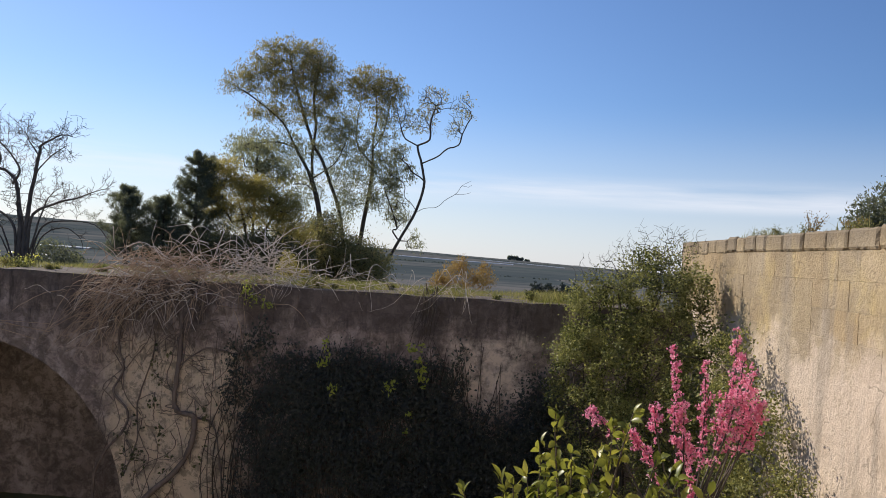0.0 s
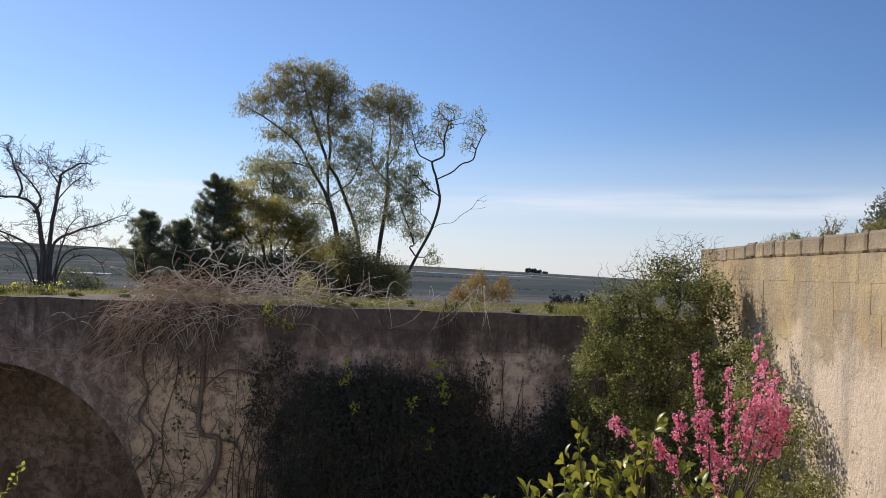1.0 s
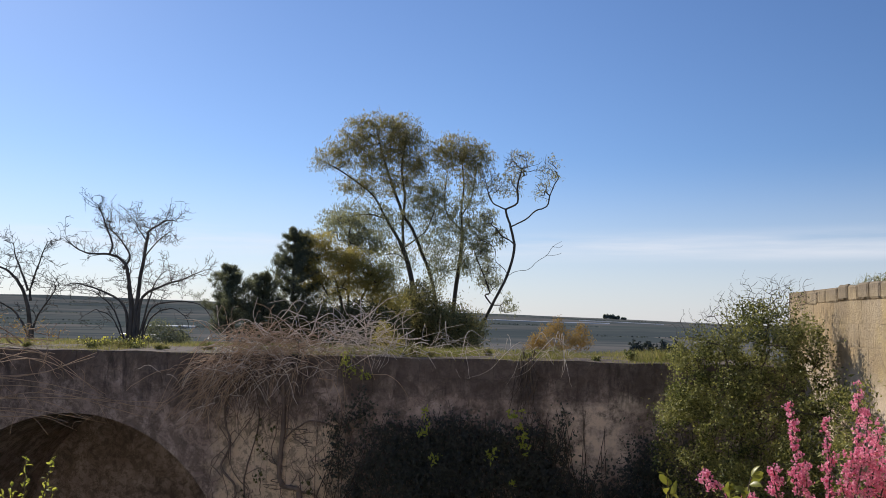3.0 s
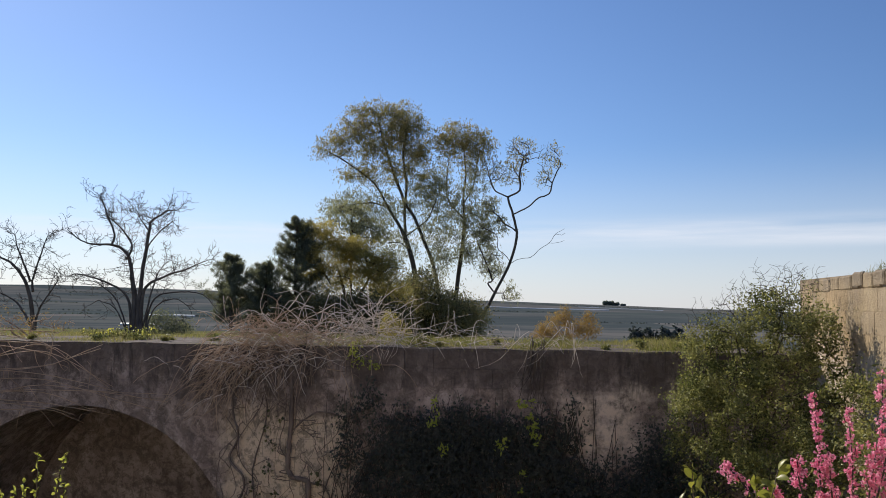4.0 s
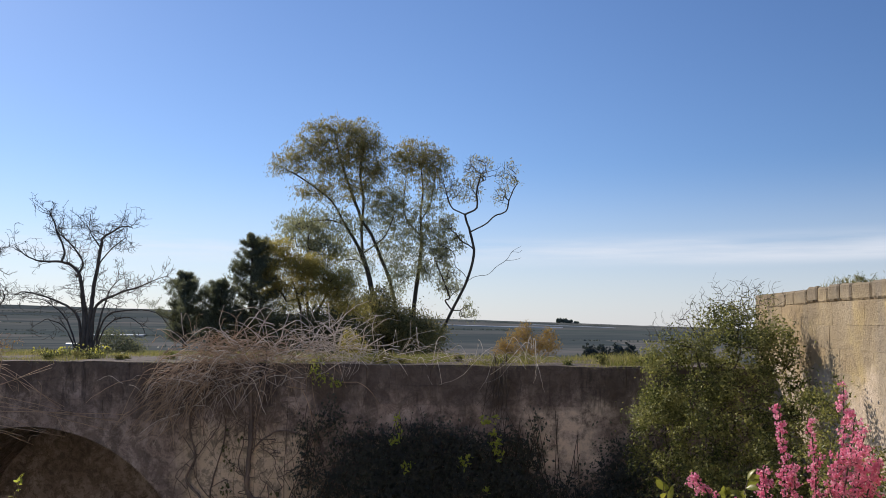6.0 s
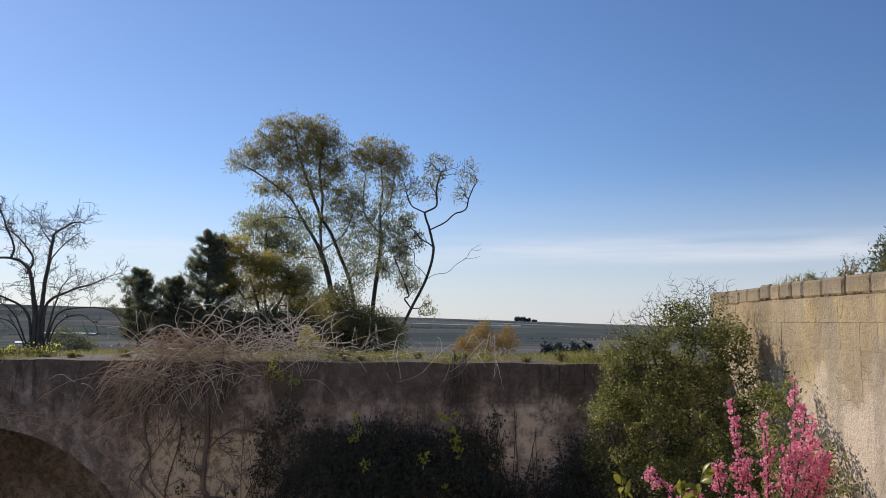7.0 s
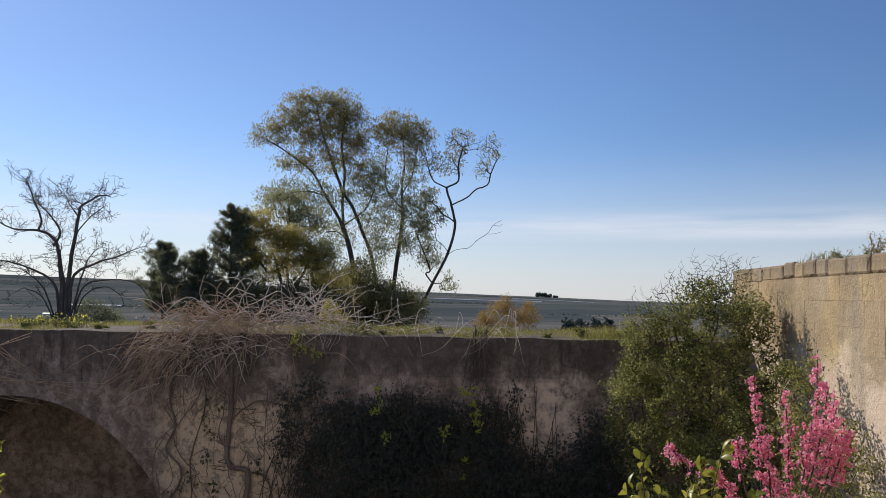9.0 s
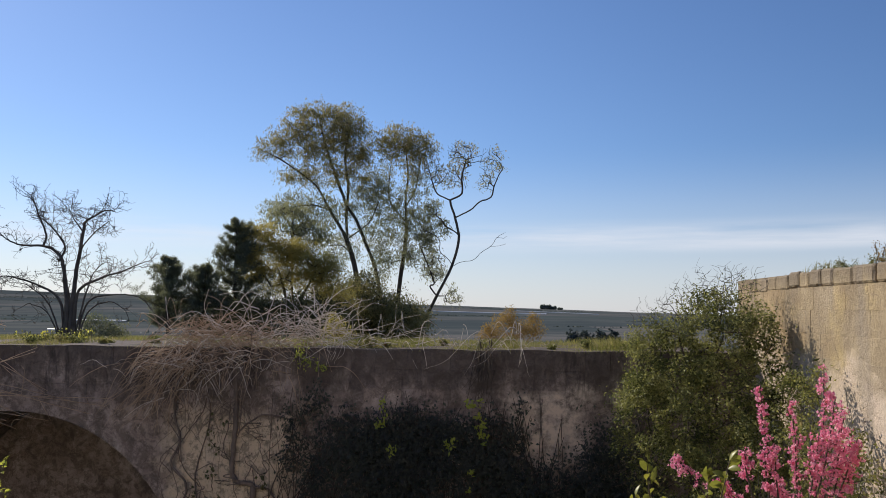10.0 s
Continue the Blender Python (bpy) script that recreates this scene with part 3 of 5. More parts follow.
tree("eucalyptus_tree", "tall eucalyptus with airy olive and rust coloured crown", (-6.1, 36, 3.3),
     [[(-6.0, 36, 2.4), (-6.28, 36, 4.7), (-6.66, 36, 6.9), (-7.05, 36, 8.2), (-7.74, 36, 9.4), (-8.22, 35.9, 10.3), (-8.63, 35.8, 10.8), (-9.9, 35.7, 11.7), (-10.9, 35.6, 12.2)],
      [(-7.05, 36, 8.2), (-7.14, 36.2, 9.2), (-7.05, 36.2, 10.6), (-7.16, 36, 11.9), (-6.9, 36, 13.2)],
      [(-5.0, 36.3, 2.0), (-5.63, 36.1, 6.2), (-6.17, 36.1, 7.8), (-6.62, 36, 8.9), (-7.06, 36, 9.5), (-7.5, 36.1, 10.6), (-8.06, 36.2, 12.3), (-8.36, 36.2, 13.6)],
      [(-6.75, 36, 7.2), (-7.1, 35.7, 7.72), (-7.53, 35.6, 7.79), (-8.13, 35.6, 7.7), (-8.5, 35.6, 7.35)],
      [(-7.0, 36, 8.1), (-6.4, 35.8, 8.5), (-5.94, 35.7, 8.9), (-5.54, 35.7, 9.9)],
      [(-7.74, 36, 9.4), (-8.6, 35.8, 9.6), (-9.6, 35.8, 9.5)]],
     EA + EA2, 760, 0.0062, M_BARK,
     [(M_EUC, EA, 1000, 30, (0.22, 0.2, 0.19), 0.125, 0.030, DROOP, "crown"),
      (M_EUCG, EA2, 440, 32, (0.24, 0.2, 0.24), 0.13, 0.030, DROOP, "lower_foliage")], 0.17, power=0.56)
EB = [(-4.7, 36, 12.5, 1.09, 0.9, 0.8), (-5.3, 36, 12.2, 0.69, 0.6, 0.69), (-3.8, 36, 12.2, 0.8, 0.7, 0.8), (-4.3, 36, 11.5, 0.92, 0.7, 0.69)]
EB2 = [(-5.5, 36, 11.0, 0.55, 0.5, 0.66), (-4.0, 36, 10.5, 0.77, 0.7, 0.77), (-5.2, 36, 10.0, 0.66, 0.6, 0.77), (-4.6, 36, 9.2, 0.88, 0.7, 0.88), (-3.8, 36, 8.8, 0.77, 0.6, 0.88), (-4.9, 36, 7.8, 0.88, 0.7, 0.99),
      (-3.8, 36, 7.5, 0.77, 0.6, 0.88), (-5.5, 36, 6.8, 0.77, 0.7, 0.77)]
tree("eucalyptus_tree", "slender upright eucalyptus with sparse grey-green leaves", (-4.9, 36.5, 2.7),
     [[(-5.0, 36.5, 2.0), (-4.78, 36.5, 5.3), (-4.64, 36.5, 6.7), (-4.42, 36.4, 8.4), (-4.48, 36.3, 9.9), (-4.36, 36.3, 11.1), (-4.5, 36.2, 12.4)],
      [(-4.45, 36.4, 8.9), (-5.2, 36.3, 9.9), (-5.1, 36.2, 11.6)],
      [(-4.45, 36.4, 9.6), (-4.0, 36.3, 10.4), (-3.75, 36.2, 11.9)]],
     EB + EB2, 380, 0.0062, M_BARK,
     [(M_EUC, EB, 280, 30, (0.22, 0.18, 0.2), 0.125, 0.031, DROOP, "crown"),
      (M_EUCG, EB2, 390, 32, (0.22, 0.2, 0.26), 0.13, 0.030, DROOP, "lower_foliage")], 0.12, power=0.56)
EC = [(-1.9, 35.6, 11.8, 0.75, 0.7, 0.7), (-0.55, 35.5, 11.5, 0.65, 0.5, 0.75), (-3.2, 35.6, 11.1, 0.5, 0.6, 0.8), (-2.4, 35.5, 10.8, 0.7, 0.5, 0.6), (-0.9, 35.5, 10.6, 0.35, 0.4, 0.5)]
EC2 = [(-3.5, 36, 8.3, 0.5, 0.5, 0.9), (-2.3, 36, 5.5, 0.45, 0.4, 0.45), (-3.2, 36, 9.4, 0.5, 0.5, 0.5), (-3.1, 36, 6.8, 0.6, 0.5, 0.8), (-2.75, 35.8, 8.6, 0.35, 0.4, 0.4)]
tree("eucalyptus_tree", "leaning, half-bare eucalyptus with dark crooked branches", (-3.6, 35.5, 2.5),
     [[(-4.5, 35.5, 2.0), (-3.63, 35.5, 4.1), (-2.84, 35.5, 5.76), (-2.3, 35.5, 6.87), (-2.02, 35.5, 7.96), (-2.17, 35.5, 8.98), (-2.39, 35.5, 9.75)],
      [(-2.39, 35.5, 9.75), (-2.95, 35.5, 10.02), (-3.2, 35.5, 10.5), (-3.4, 35.5, 11.1)],
      [(-2.39, 35.5, 9.75), (-1.92, 35.5, 10.07), (-1.93, 35.4, 10.8), (-1.75, 35.4, 11.5)],
      [(-2.17, 35.5, 8.98), (-1.52, 35.4, 9.28), (-1.1, 35.4, 9.7), (-0.66, 35.4, 9.88), (-0.52, 35.4, 10.5), (-0.2, 35.4, 11.1)],
      [(-2.3, 35.5, 6.82), (-1.85, 35.4, 7.05), (-1.41, 35.4, 7.1), (-1.0, 35.4, 7.5), (-0.62, 35.3, 7.7), (-0.35, 35.3, 8.1), (0.02, 35.3, 8.35)],
      [(-0.62, 35.3, 7.7), (-0.3, 35.3, 7.72), (0.1, 35.3, 7.85)],
      [(-0.35, 35.3, 8.1), (-0.1, 35.3, 8.05), (0.08, 35.3, 8.15)],
      [(-2.3, 35.5, 6.87), (-2.42, 35.5, 7.1), (-2.82, 35.5, 7.5), (-2.9, 35.5, 8.0), (-3.5, 35.5, 8.35)],
      [(-2.95, 35.5, 5.55), (-3.25, 35.5, 5.95), (-3.06, 35.5, 6.1), (-3.44, 35.5, 7.05), (-3.6, 35.5, 7.5), (-3.86, 35.5, 8.1)],
      [(-2.1, 35.5, 8.3), (-2.65, 35.5, 8.7), (-2.85, 35.5, 9.0), (-3.3, 35.5, 9.3)]],
     EC + EC2, 800, 0.0075, M_BARK,
     [(M_EUC, EC, 150, 16, (0.16, 0.16, 0.16), 0.13, 0.032, DROOP, "crown"),
      (M_EUCG, EC2, 190, 22, (0.18, 0.16, 0.22), 0.14, 0.034, DROOP, "lower_foliage")], 0.12, power=0.40, wob=0.07, kink=0.022)

GA = [(-8.7, 30, 6.9, 1.2, 1.0, 0.8), (-7.5, 30, 7.1, 0.8, 0.8, 0.6), (-6.9, 30, 6.5, 0.7, 0.7, 0.5), (-9.6, 30, 6.8, 0.5, 0.6, 0.4), (-8.1, 30, 7.2, 0.7, 0.7, 0.45), (-9.3, 30, 7.6, 0.8, 0.8, 0.6), (-7.4, 30, 6.5, 1.1, 1.0, 0.7), (-9.5, 30, 6.4, 0.6, 0.7, 0.5), (-6.6, 30, 6.2, 0.8, 0.8, 0.7), (-8.2, 30, 5.9, 1.4, 0.8, 0.6), (-9.1, 30, 7.9, 0.6, 0.6, 0.5), (-6.4, 30, 5.5, 0.9, 0.7, 0.6)]
tree("mimosa_tree", "bushy mimosa tree with dense olive-gold foliage", (-8.0, 30, 4.1),
     [[(-8.0, 30, 4.0), (-8.1, 30, 5.2), (-8.5, 30, 6.6)], [(-8.0, 30, 4.8), (-7.3, 30, 5.8), (-7.0, 30, 6.6)]],
     GA, 110, 0.012, M_BARK,
     [(M_GOLD, GA, 1050, 36, (0.25, 0.2, 0.16), 0.10, 0.024, dict(droop=0.8, spread=0.4), "crown")], 0.12)
GB = [(-8.6, 32, 8.6, 1.0, 0.9, 0.75), (-7.6, 32, 8.0, 0.9, 0.8, 0.6)]
tree("eucalyptus_tree", "young grey-green eucalyptus behind the mimosa", (-8.4, 32, 4.1),
     [[(-8.4, 32, 4.0), (-8.5, 32, 6.4), (-8.5, 32, 8.4)]], GB, 60, 0.012, M_BARK,
     [(M_EUCG, GB, 210, 18, (0.2, 0.2, 0.2), 0.15, 0.04, DROOP, "crown")], 0.1)

def pine(label, base, top, spread, whorls):
    """Upswept branches in rings round one stem, needle tufts along their side shoots."""
    ob = thing("pine_tree", base, label, "tree")
    x, y, z = base
    h = top - z
    lean = R.normal() * 0.15
    wood = [(curve([(x, y, z - 0.1), (x + lean, y, z + h * 0.5), (x + lean * 0.5, y, top - 0.1)], 8), np.linspace(0.09, 0.012, 17))]
    tufts = []
    for k in range(whorls):
        u = (k + R.uniform(0, 0.7)) / whorls
        for _ in range(4):
            a = R.uniform(0, 2 * math.pi)
            ln = spread * (1.02 - u) ** 0.6 * R.uniform(0.25, 1.25) + 0.08
            s = np.array([x + lean * u, y, z + 0.1 + h * u * 0.93])
            e = s + np.array([math.cos(a) * ln, math.sin(a) * ln, ln * R.uniform(0.25, 0.75)])
            p = curve([s, (s + e) / 2 - [0, 0, 0.08 * ln], e], 5, 0.01)
            wood.append((p, np.linspace(0.016, 0.005, len(p))))
            tufts.append(e)
            for q in p[3:]:
                for _ in range(3):
                    w = ln * R.uniform(0.12, 0.34)
                    f = q + unit(R.normal(size=3) * np.array([1, 1, 0.4]) + np.array([math.cos(a) * 0.5, math.sin(a) * 0.5, 0.75])) * w
                    wood.append((curve([q, f], 2), np.full(5, 0.0035)))
                    tufts += [q + (f - q) * v for v in (0.35, 0.6, 0.85, 1.0, 1.12)]
    tubes("trunk", wood[:1], M_BARK, ob)
    tubes("branchwork", wood[1:], M_BARK, ob, sides=3, kind="stuff")
    leaves("needles", around(np.array(tufts), 4, 0.04), 0.12, 0.014, M_PINE, ob, up=1.1, spread=0.4)


pine("small dark green pine with ragged upright shoots", (-12.2, 29, 4.1), 6.8, 1.2, 17)
pine("low narrow dark green pine between two others", (-10.95, 29.2, 4.1), 6.5, 1.0, 14)
pine("taller dark green pine beside the mimosa", (-9.85, 29.5, 4.1), 8.4, 1.25, 26)


def shrub(name, label, lumps, base, tips, mat, clusters, per, sigma, length, width, mat_bark=None, tip_r=0.006, part_name="foliage", group="", **kw):
    ob = thing(name, base, label, "shrub", group)
    stems = []
    for i in range(5):
        t = blob(lumps, 1)[0]
        stems.append([base + np.array([R.normal() * 0.08, R.normal() * 0.08, 0]), (np.array(base) + t) / 2 + R.normal(size=3) * 0.05, t])
    g = Growth([curve(s, 5, 0.01) for s in stems])
    g.reach(blob(lumps, tips), max(0.08, tip_r * 20), tip_r * 2, 0.3, 0.3)
    tubes("branchwork", g.polys(tip_r, 0.42, 0.06), mat_bark or M_BARK, ob, sides=4)
    leaves(part_name, around(blob(lumps, clusters), per, sigma), length, width, mat, ob, **kw)
    return ob


shrub("shrub", "dark evergreen thicket under the eucalyptus", [(-6.6, 34, 4.6, 1.6, 0.8, 1.2), (-5.3, 34, 4.6, 1.0, 0.8, 1.3), (-4.0, 34, 4.2, 0.9, 0.7, 1.1), (-6.0, 34, 5.9, 0.7, 0.6, 0.6)],
      (-5.6, 34, 3.1), 60, M_DARK, 650, 22, 0.13, 0.14, 0.05)
shrub("shrub", "dark evergreen thicket under the mimosa", [(-8.6, 28.5, 4.6, 1.5, 0.7, 0.8), (-6.2, 28.5, 4.5, 1.0, 0.7, 0.8), (-10.6, 28.5, 4.3, 0.6, 0.6, 0.5), (-7.2, 28.5, 4.7, 1.0, 0.7, 0.8), (-9.6, 28.5, 4.6, 0.7, 0.6, 0.6)],
      (-8.4, 28.5, 4.1), 50, M_DARK, 800, 22, 0.13, 0.12, 0.04)
shrub("shrub", "yellow-green broom among the dead stalks", [(-3.35, 16, 4.6, 0.2, 0.25, 0.3), (-3.1, 16, 4.45, 0.2, 0.25, 0.2)], (-3.3, 16, 4.34), 40, M_GOLD, 80, 18, 0.05, 0.06, 0.018, up=0.6)
shrub("shrub", "olive-green sucker growth at the eucalyptus feet", [(-5.7, 33, 5.3, 1.0, 0.6, 0.9), (-4.3, 33, 4.8, 0.9, 0.6, 0.9), (-6.9, 32.6, 5.3, 0.8, 0.6, 0.8), (-3.4, 33, 4.4, 0.5, 0.5, 0.7)],
      (-5.2, 33, 3.0), 90, M_EUC, 420, 22, (0.22, 0.18, 0.2), 0.13, 0.034, droop=0.8)
shrub("shrub", "rust-brown dry shrub on the bank", [(0.0, 16, 4.6, 0.38, 0.3, 0.34), (0.5, 16, 4.6, 0.28, 0.25, 0.28), (0.1, 16, 4.85, 0.16, 0.15, 0.2), (0.58, 16, 4.82, 0.1, 0.1, 0.15), (-0.35, 16, 4.5, 0.2, 0.2, 0.16)],
      (0.15, 16, 4.33), 130, M_ORANGE, 420, 12, 0.035, 0.05, 0.012, M_VINE, 0.003, up=0.8)
shrub("shrub", "low dark shrubs behind the bare tree", [(-14.0, 27, 4.2, 0.7, 0.5, 0.5), (-13.2, 27, 4.1, 0.4, 0.5, 0.4)], (-14.0, 27, 3.9), 40, M_PINE, 200, 14, 0.1, 0.1, 0.03)


def bare_tree(label, base, limbs):
    """Arching limbs from one foot, each a few (x, z) points; they bear shoots, and those bear twigs."""
    ob = thing("bare_tree", base, label, "tree")
    main, fine = [], []

    def shoots(p, r, count, length, level, start):
        t = unit(np.gradient(p, axis=0))
        for i in np.linspace(len(p) * start, len(p) - 1, count).astype(int):
            d = unit(t[i] * 0.75 + R.normal(size=3) * np.array([0.85, 0.6, 0.65]) + [0, 0, 0.08])
            ln = length * R.uniform(0.35, 1.2)
            q = p[i] + d * ln * 0.5 + R.normal(size=3) * 0.07 * ln
            e = p[i] + d * ln + R.normal(size=3) * 0.14 * ln + [0, 0, 0.06 * ln]
            pp = curve([p[i], q, e], 4, 0.010)
            rr = np.linspace(max(0.0058, min(0.013, r[i] * 0.5)), 0.0042, len(pp))
            fine.append((pp, rr))
            if level < 3:
                shoots(pp, rr, 4 if level == 1 else 3, length * 0.52, level + 1, 0.3)

    for r0, r1, count, pts in limbs:
        sway = R.normal() * 0.25
        k = len(pts) - 1
        (xa, za), (xb, zb) = pts[-2:]
        pts = pts[:-1] + [(xa + (xb - xa) * 0.7, za + (zb - za) * 0.7)]
        p = curve([(x, base[1] + sway * (i / k) ** 1.3 * 1.4, z) for i, (x, z) in enumerate(pts)], 7, 0.016)
        r = np.linspace(r0, r1, len(p))
        main.append((p, r))
        shoots(p, r, count, 0.56, 1, 0.36)
    tubes("trunk", main, M_BARKG, ob, sides=6)
    tubes("twig_tangle", fine, M_BARKG, ob, sides=3, kind="stuff")
    return ob


bare_tree("leafless multi-stemmed fruit tree with arching branches", (-12.1, 22, 3.95), [
    (0.085, 0.012, 17, [(-12.15, 3.9), (-12.2, 4.95), (-12.35, 5.78), (-12.57, 6.42), (-13.06, 6.73), (-13.86, 6.79), (-14.9, 7.4)]),
    (0.035, 0.009, 11, [(-12.95, 6.70), (-12.9, 6.98), (-13.24, 7.55), (-13.51, 7.98), (-13.95, 8.35)]),
    (0.035, 0.009, 12, [(-12.48, 6.25), (-12.28, 6.72), (-12.7, 7.3), (-12.95, 7.6)]),
    (0.075, 0.010, 17, [(-12.0, 3.9), (-12.04, 5.05), (-11.95, 6.09), (-11.81, 7.14), (-11.75, 7.4), (-11.26, 7.67), (-10.8, 7.72)]),
    (0.022, 0.008, 11, [(-11.82, 7.1), (-12.1, 7.5), (-12.35, 7.85)]),
    (0.022, 0.008, 11, [(-11.9, 6.5), (-11.5, 7.0), (-11.1, 7.25), (-10.8, 7.3)]),
    (0.050, 0.009, 12, [(-12.25, 3.95), (-12.43, 5.15), (-13.18, 5.68), (-13.99, 5.91), (-14.55, 5.85)]),
    (0.055, 0.009, 15, [(-11.95, 3.95), (-11.89, 5.37), (-11.3, 5.84), (-10.65, 6.06), (-9.7, 6.4)]),
    (0.034, 0.008, 4, [(-11.86, 4.0), (-11.6, 5.11), (-11.01, 5.35), (-10.29, 5.27), (-9.77, 4.58)]),
    (0.026, 0.007, 3, [(-11.86, 4.0), (-11.59, 4.86), (-11.05, 5.12), (-10.6, 4.87), (-10.43, 4.47)]),
    (0.030, 0.008, 6, [(-12.28, 4.0), (-12.71, 5.04), (-13.4, 5.55), (-14.04, 5.7)]),
    (0.026, 0.007, 3, [(-12.3, 4.0), (-12.65, 4.8), (-13.1, 5.1), (-13.5, 4.9)]),
    (0.040, 0.008, 8, [(-12.1, 4.0), (-12.12, 5.2), (-12.25, 5.9), (-12.2, 6.5)]),
    (0.034, 0.008, 8, [(-11.98, 4.0), (-11.7, 5.3), (-11.5, 5.9), (-11.05, 6.4)])])
bare_tree("second leafless fruit tree on the bank", (-15.3, 22, 3.95), [
    (0.070, 0.010, 14, [(-15.3, 3.9), (-15.34, 5.1), (-15.65, 5.95), (-16.2, 6.35), (-16.8, 6.6)]),
    (0.040, 0.009, 12, [(-15.4, 5.3), (-15.46, 5.6), (-15.22, 6.5), (-15.08, 7.2)]),
    (0.040, 0.008, 11, [(-15.28, 4.2), (-15.13, 4.79), (-14.54, 5.6), (-14.44, 6.0)]),
    (0.035, 0.008, 11, [(-15.5, 5.6), (-15.9, 6.5), (-16.0, 7.1)]),
    (0.040, 0.009, 9, [(-15.35, 4.2), (-15.9, 5.0), (-16.7, 5.4), (-17.4, 5.5)])])

# a dark tree standing behind the sunlit wall
tree("pine_tree", "dark green tree rising behind the sunlit wall", (8.1, 15, 4.3), [[(8.1, 15, 4.2), (8.1, 15, 5.6), (8.2, 15, 7.0)]],
     [(8.0, 15, 6.3, 0.8, 0.7, 0.55), (7.4, 15, 5.9, 0.5, 0.5, 0.45), (8.6, 15, 6.6, 0.8, 0.7, 0.6)], 60, 0.01, M_BARK,
     [(M_PINE, [(8.0, 15, 6.3, 0.8, 0.7, 0.55), (7.4, 15, 5.9, 0.5, 0.5, 0.45), (8.6, 15, 6.6, 0.8, 0.7, 0.6)], 420, 20, 0.09, 0.10, 0.03, dict(up=0.5), "crown")], 0.1)

# ---------------------------------------------------------------- the valley
far_wood = thing("woodland", (0, 900, -20), "dark hedgerows and olive rows across the valley floor", "woodland", kind="stuff")
pts = []
for i in range(48):
    y = R.uniform(700, 2400)
    x = R.uniform(-0.72, 0.60) * y
    half, tilt = R.uniform(20, 0.11 * y), R.normal() * 0.12
    q = R.uniform(-half, half, int(half * 0.9))
    for u in q:
        pts.append((x + u, y + u * tilt + R.normal() * 4, land_height(x + u, y + u * tilt) + abs(R.normal()) * 0.6 + 0.2))
v, f = leaf_arrays(np.array(pts), 4.0, 2.6, spread=0.4)
under(far_wood, link("foliage", v, f.tolist(), M_WOOD))


def round_tree(x, y, r, h, label="round dark tree standing in the valley", mat=M_FARTREE):
    z = land_height(x, y)
    ob = thing("round_tree", (x, y, z), label, "tree", "round valley trees")
    tubes("trunk", [(curve([(x, y, z - 0.3), (x + 0.1, y, z + h * 0.35), (x, y, z + h * 0.6)], 4), np.linspace(0.3, 0.12, 9))], M_BARK, ob)
    lump = [(x, y, z + h * 0.52, r, r, h * 0.48), (x + r * 0.4, y, z + h * 0.45, r * 0.7, r * 0.7, h * 0.42), (x - r * 0.45, y, z + h * 0.4, r * 0.6, r * 0.6, h * 0.4)]
    leaves("crown", around(blob(lump, 420), 6, r * 0.08), r * 0.32, r * 0.2, mat, ob)


for x, y, r, h in ((19.5, 240, 2.3, 11.2), (23.2, 242, 2.5, 11.3), (27.2, 240, 2.8, 10.9), (31.4, 244, 3.0, 10.9), (-118, 240, 2.4, 11), (-146, 262, 2.2, 12)):
    round_tree(x, y, r, h)
for k in range(9):
    round_tree(108 + k * 7.5 + R.normal() * 3, 2465, R.uniform(3.5, 6), (14, 17, 13, 15, 10, 9, 11, 7, 6)[k] * R.uniform(0.85, 1.1), "clump of trees on the far ridge", M_RIDGE_HAZE)


def strip(x0, y0, x1, y1, w, h, label):
    """A long low row of white sheeting that follows the slope."""
    ob = thing("greenhouse_row", (x0, y0, land_height(x0, y0)), label, "greenhouse", "white sheeted rows")
    vs, fs = [], []
    n = 24
    for i in range(n + 1):
        u = i / n
        x, y = x0 + (x1 - x0) * u, y0 + (y1 - y0) * u
        z = land_height(x, y)
        for dy, dz in ((-w, -1.0), (-w, h * 0.6), (-w * 0.5, h), (w * 0.5, h), (w, h * 0.6), (w, -1.0)):
            vs.append((x, y + dy, z + dz))
    for i in range(n):
        for j in range(5):
            a = i * 6 + j
            fs.append((a, a + 6, a + 7, a + 1))
    under(ob, link("cover", vs, fs, M_WHITE))


strip(-190, 1960, 95, 1900, 7, 2.0, "long row of white plastic sheeting across the slope")
strip(30, 2180, 230, 2040, 6, 1.2, "thin row of white plastic sheeting across the slope")
strip(-640, 1180, -560, 1180, 5, 2.5, "white sheeted row in the valley")
strip(-520, 900, -470, 890, 4, 2.2, "short white sheeted row in the valley")
strip(-146, 250, -124, 248, 3, 1.8, "white sheeted row below the bank")

# ---------------------------------------------------------------- growth on the far wall
# heap of dead creeper hanging over the top
heap = thing("dead_creeper", (-4.4, 12.5, 4.4), "tangled heap of dry brown creeper hanging over the wall", "dead creeper")


def arcs(count, centre, size, length, sag, r0, flat=0.5, bias=(-0.12, -0.12, 0.0)):
    out = []
    for _ in range(count):
        a = np.array(centre) + R.normal(size=3) * np.array(size)
        d = unit(R.normal(size=3) * np.array([1, flat, 0.6]) + np.array(bias))
        L = length * R.uniform(0.4, 1.3)
        m = a + d * L * 0.5 + np.array([0, 0, L * 0.05]) + R.normal(size=3) * 0.08 * L
        e = a + d * L + np.array([0, -0.05, -L * sag * R.uniform(0.2, 1.2)]) + R.normal(size=3) * 0.07 * L
        p = curve([a, m, e], 4, 0.016)
        rr = r0 * R.uniform(0.6, 1.4)
        out.append((p, np.linspace(rr, rr * 0.45, len(p))))
    return out


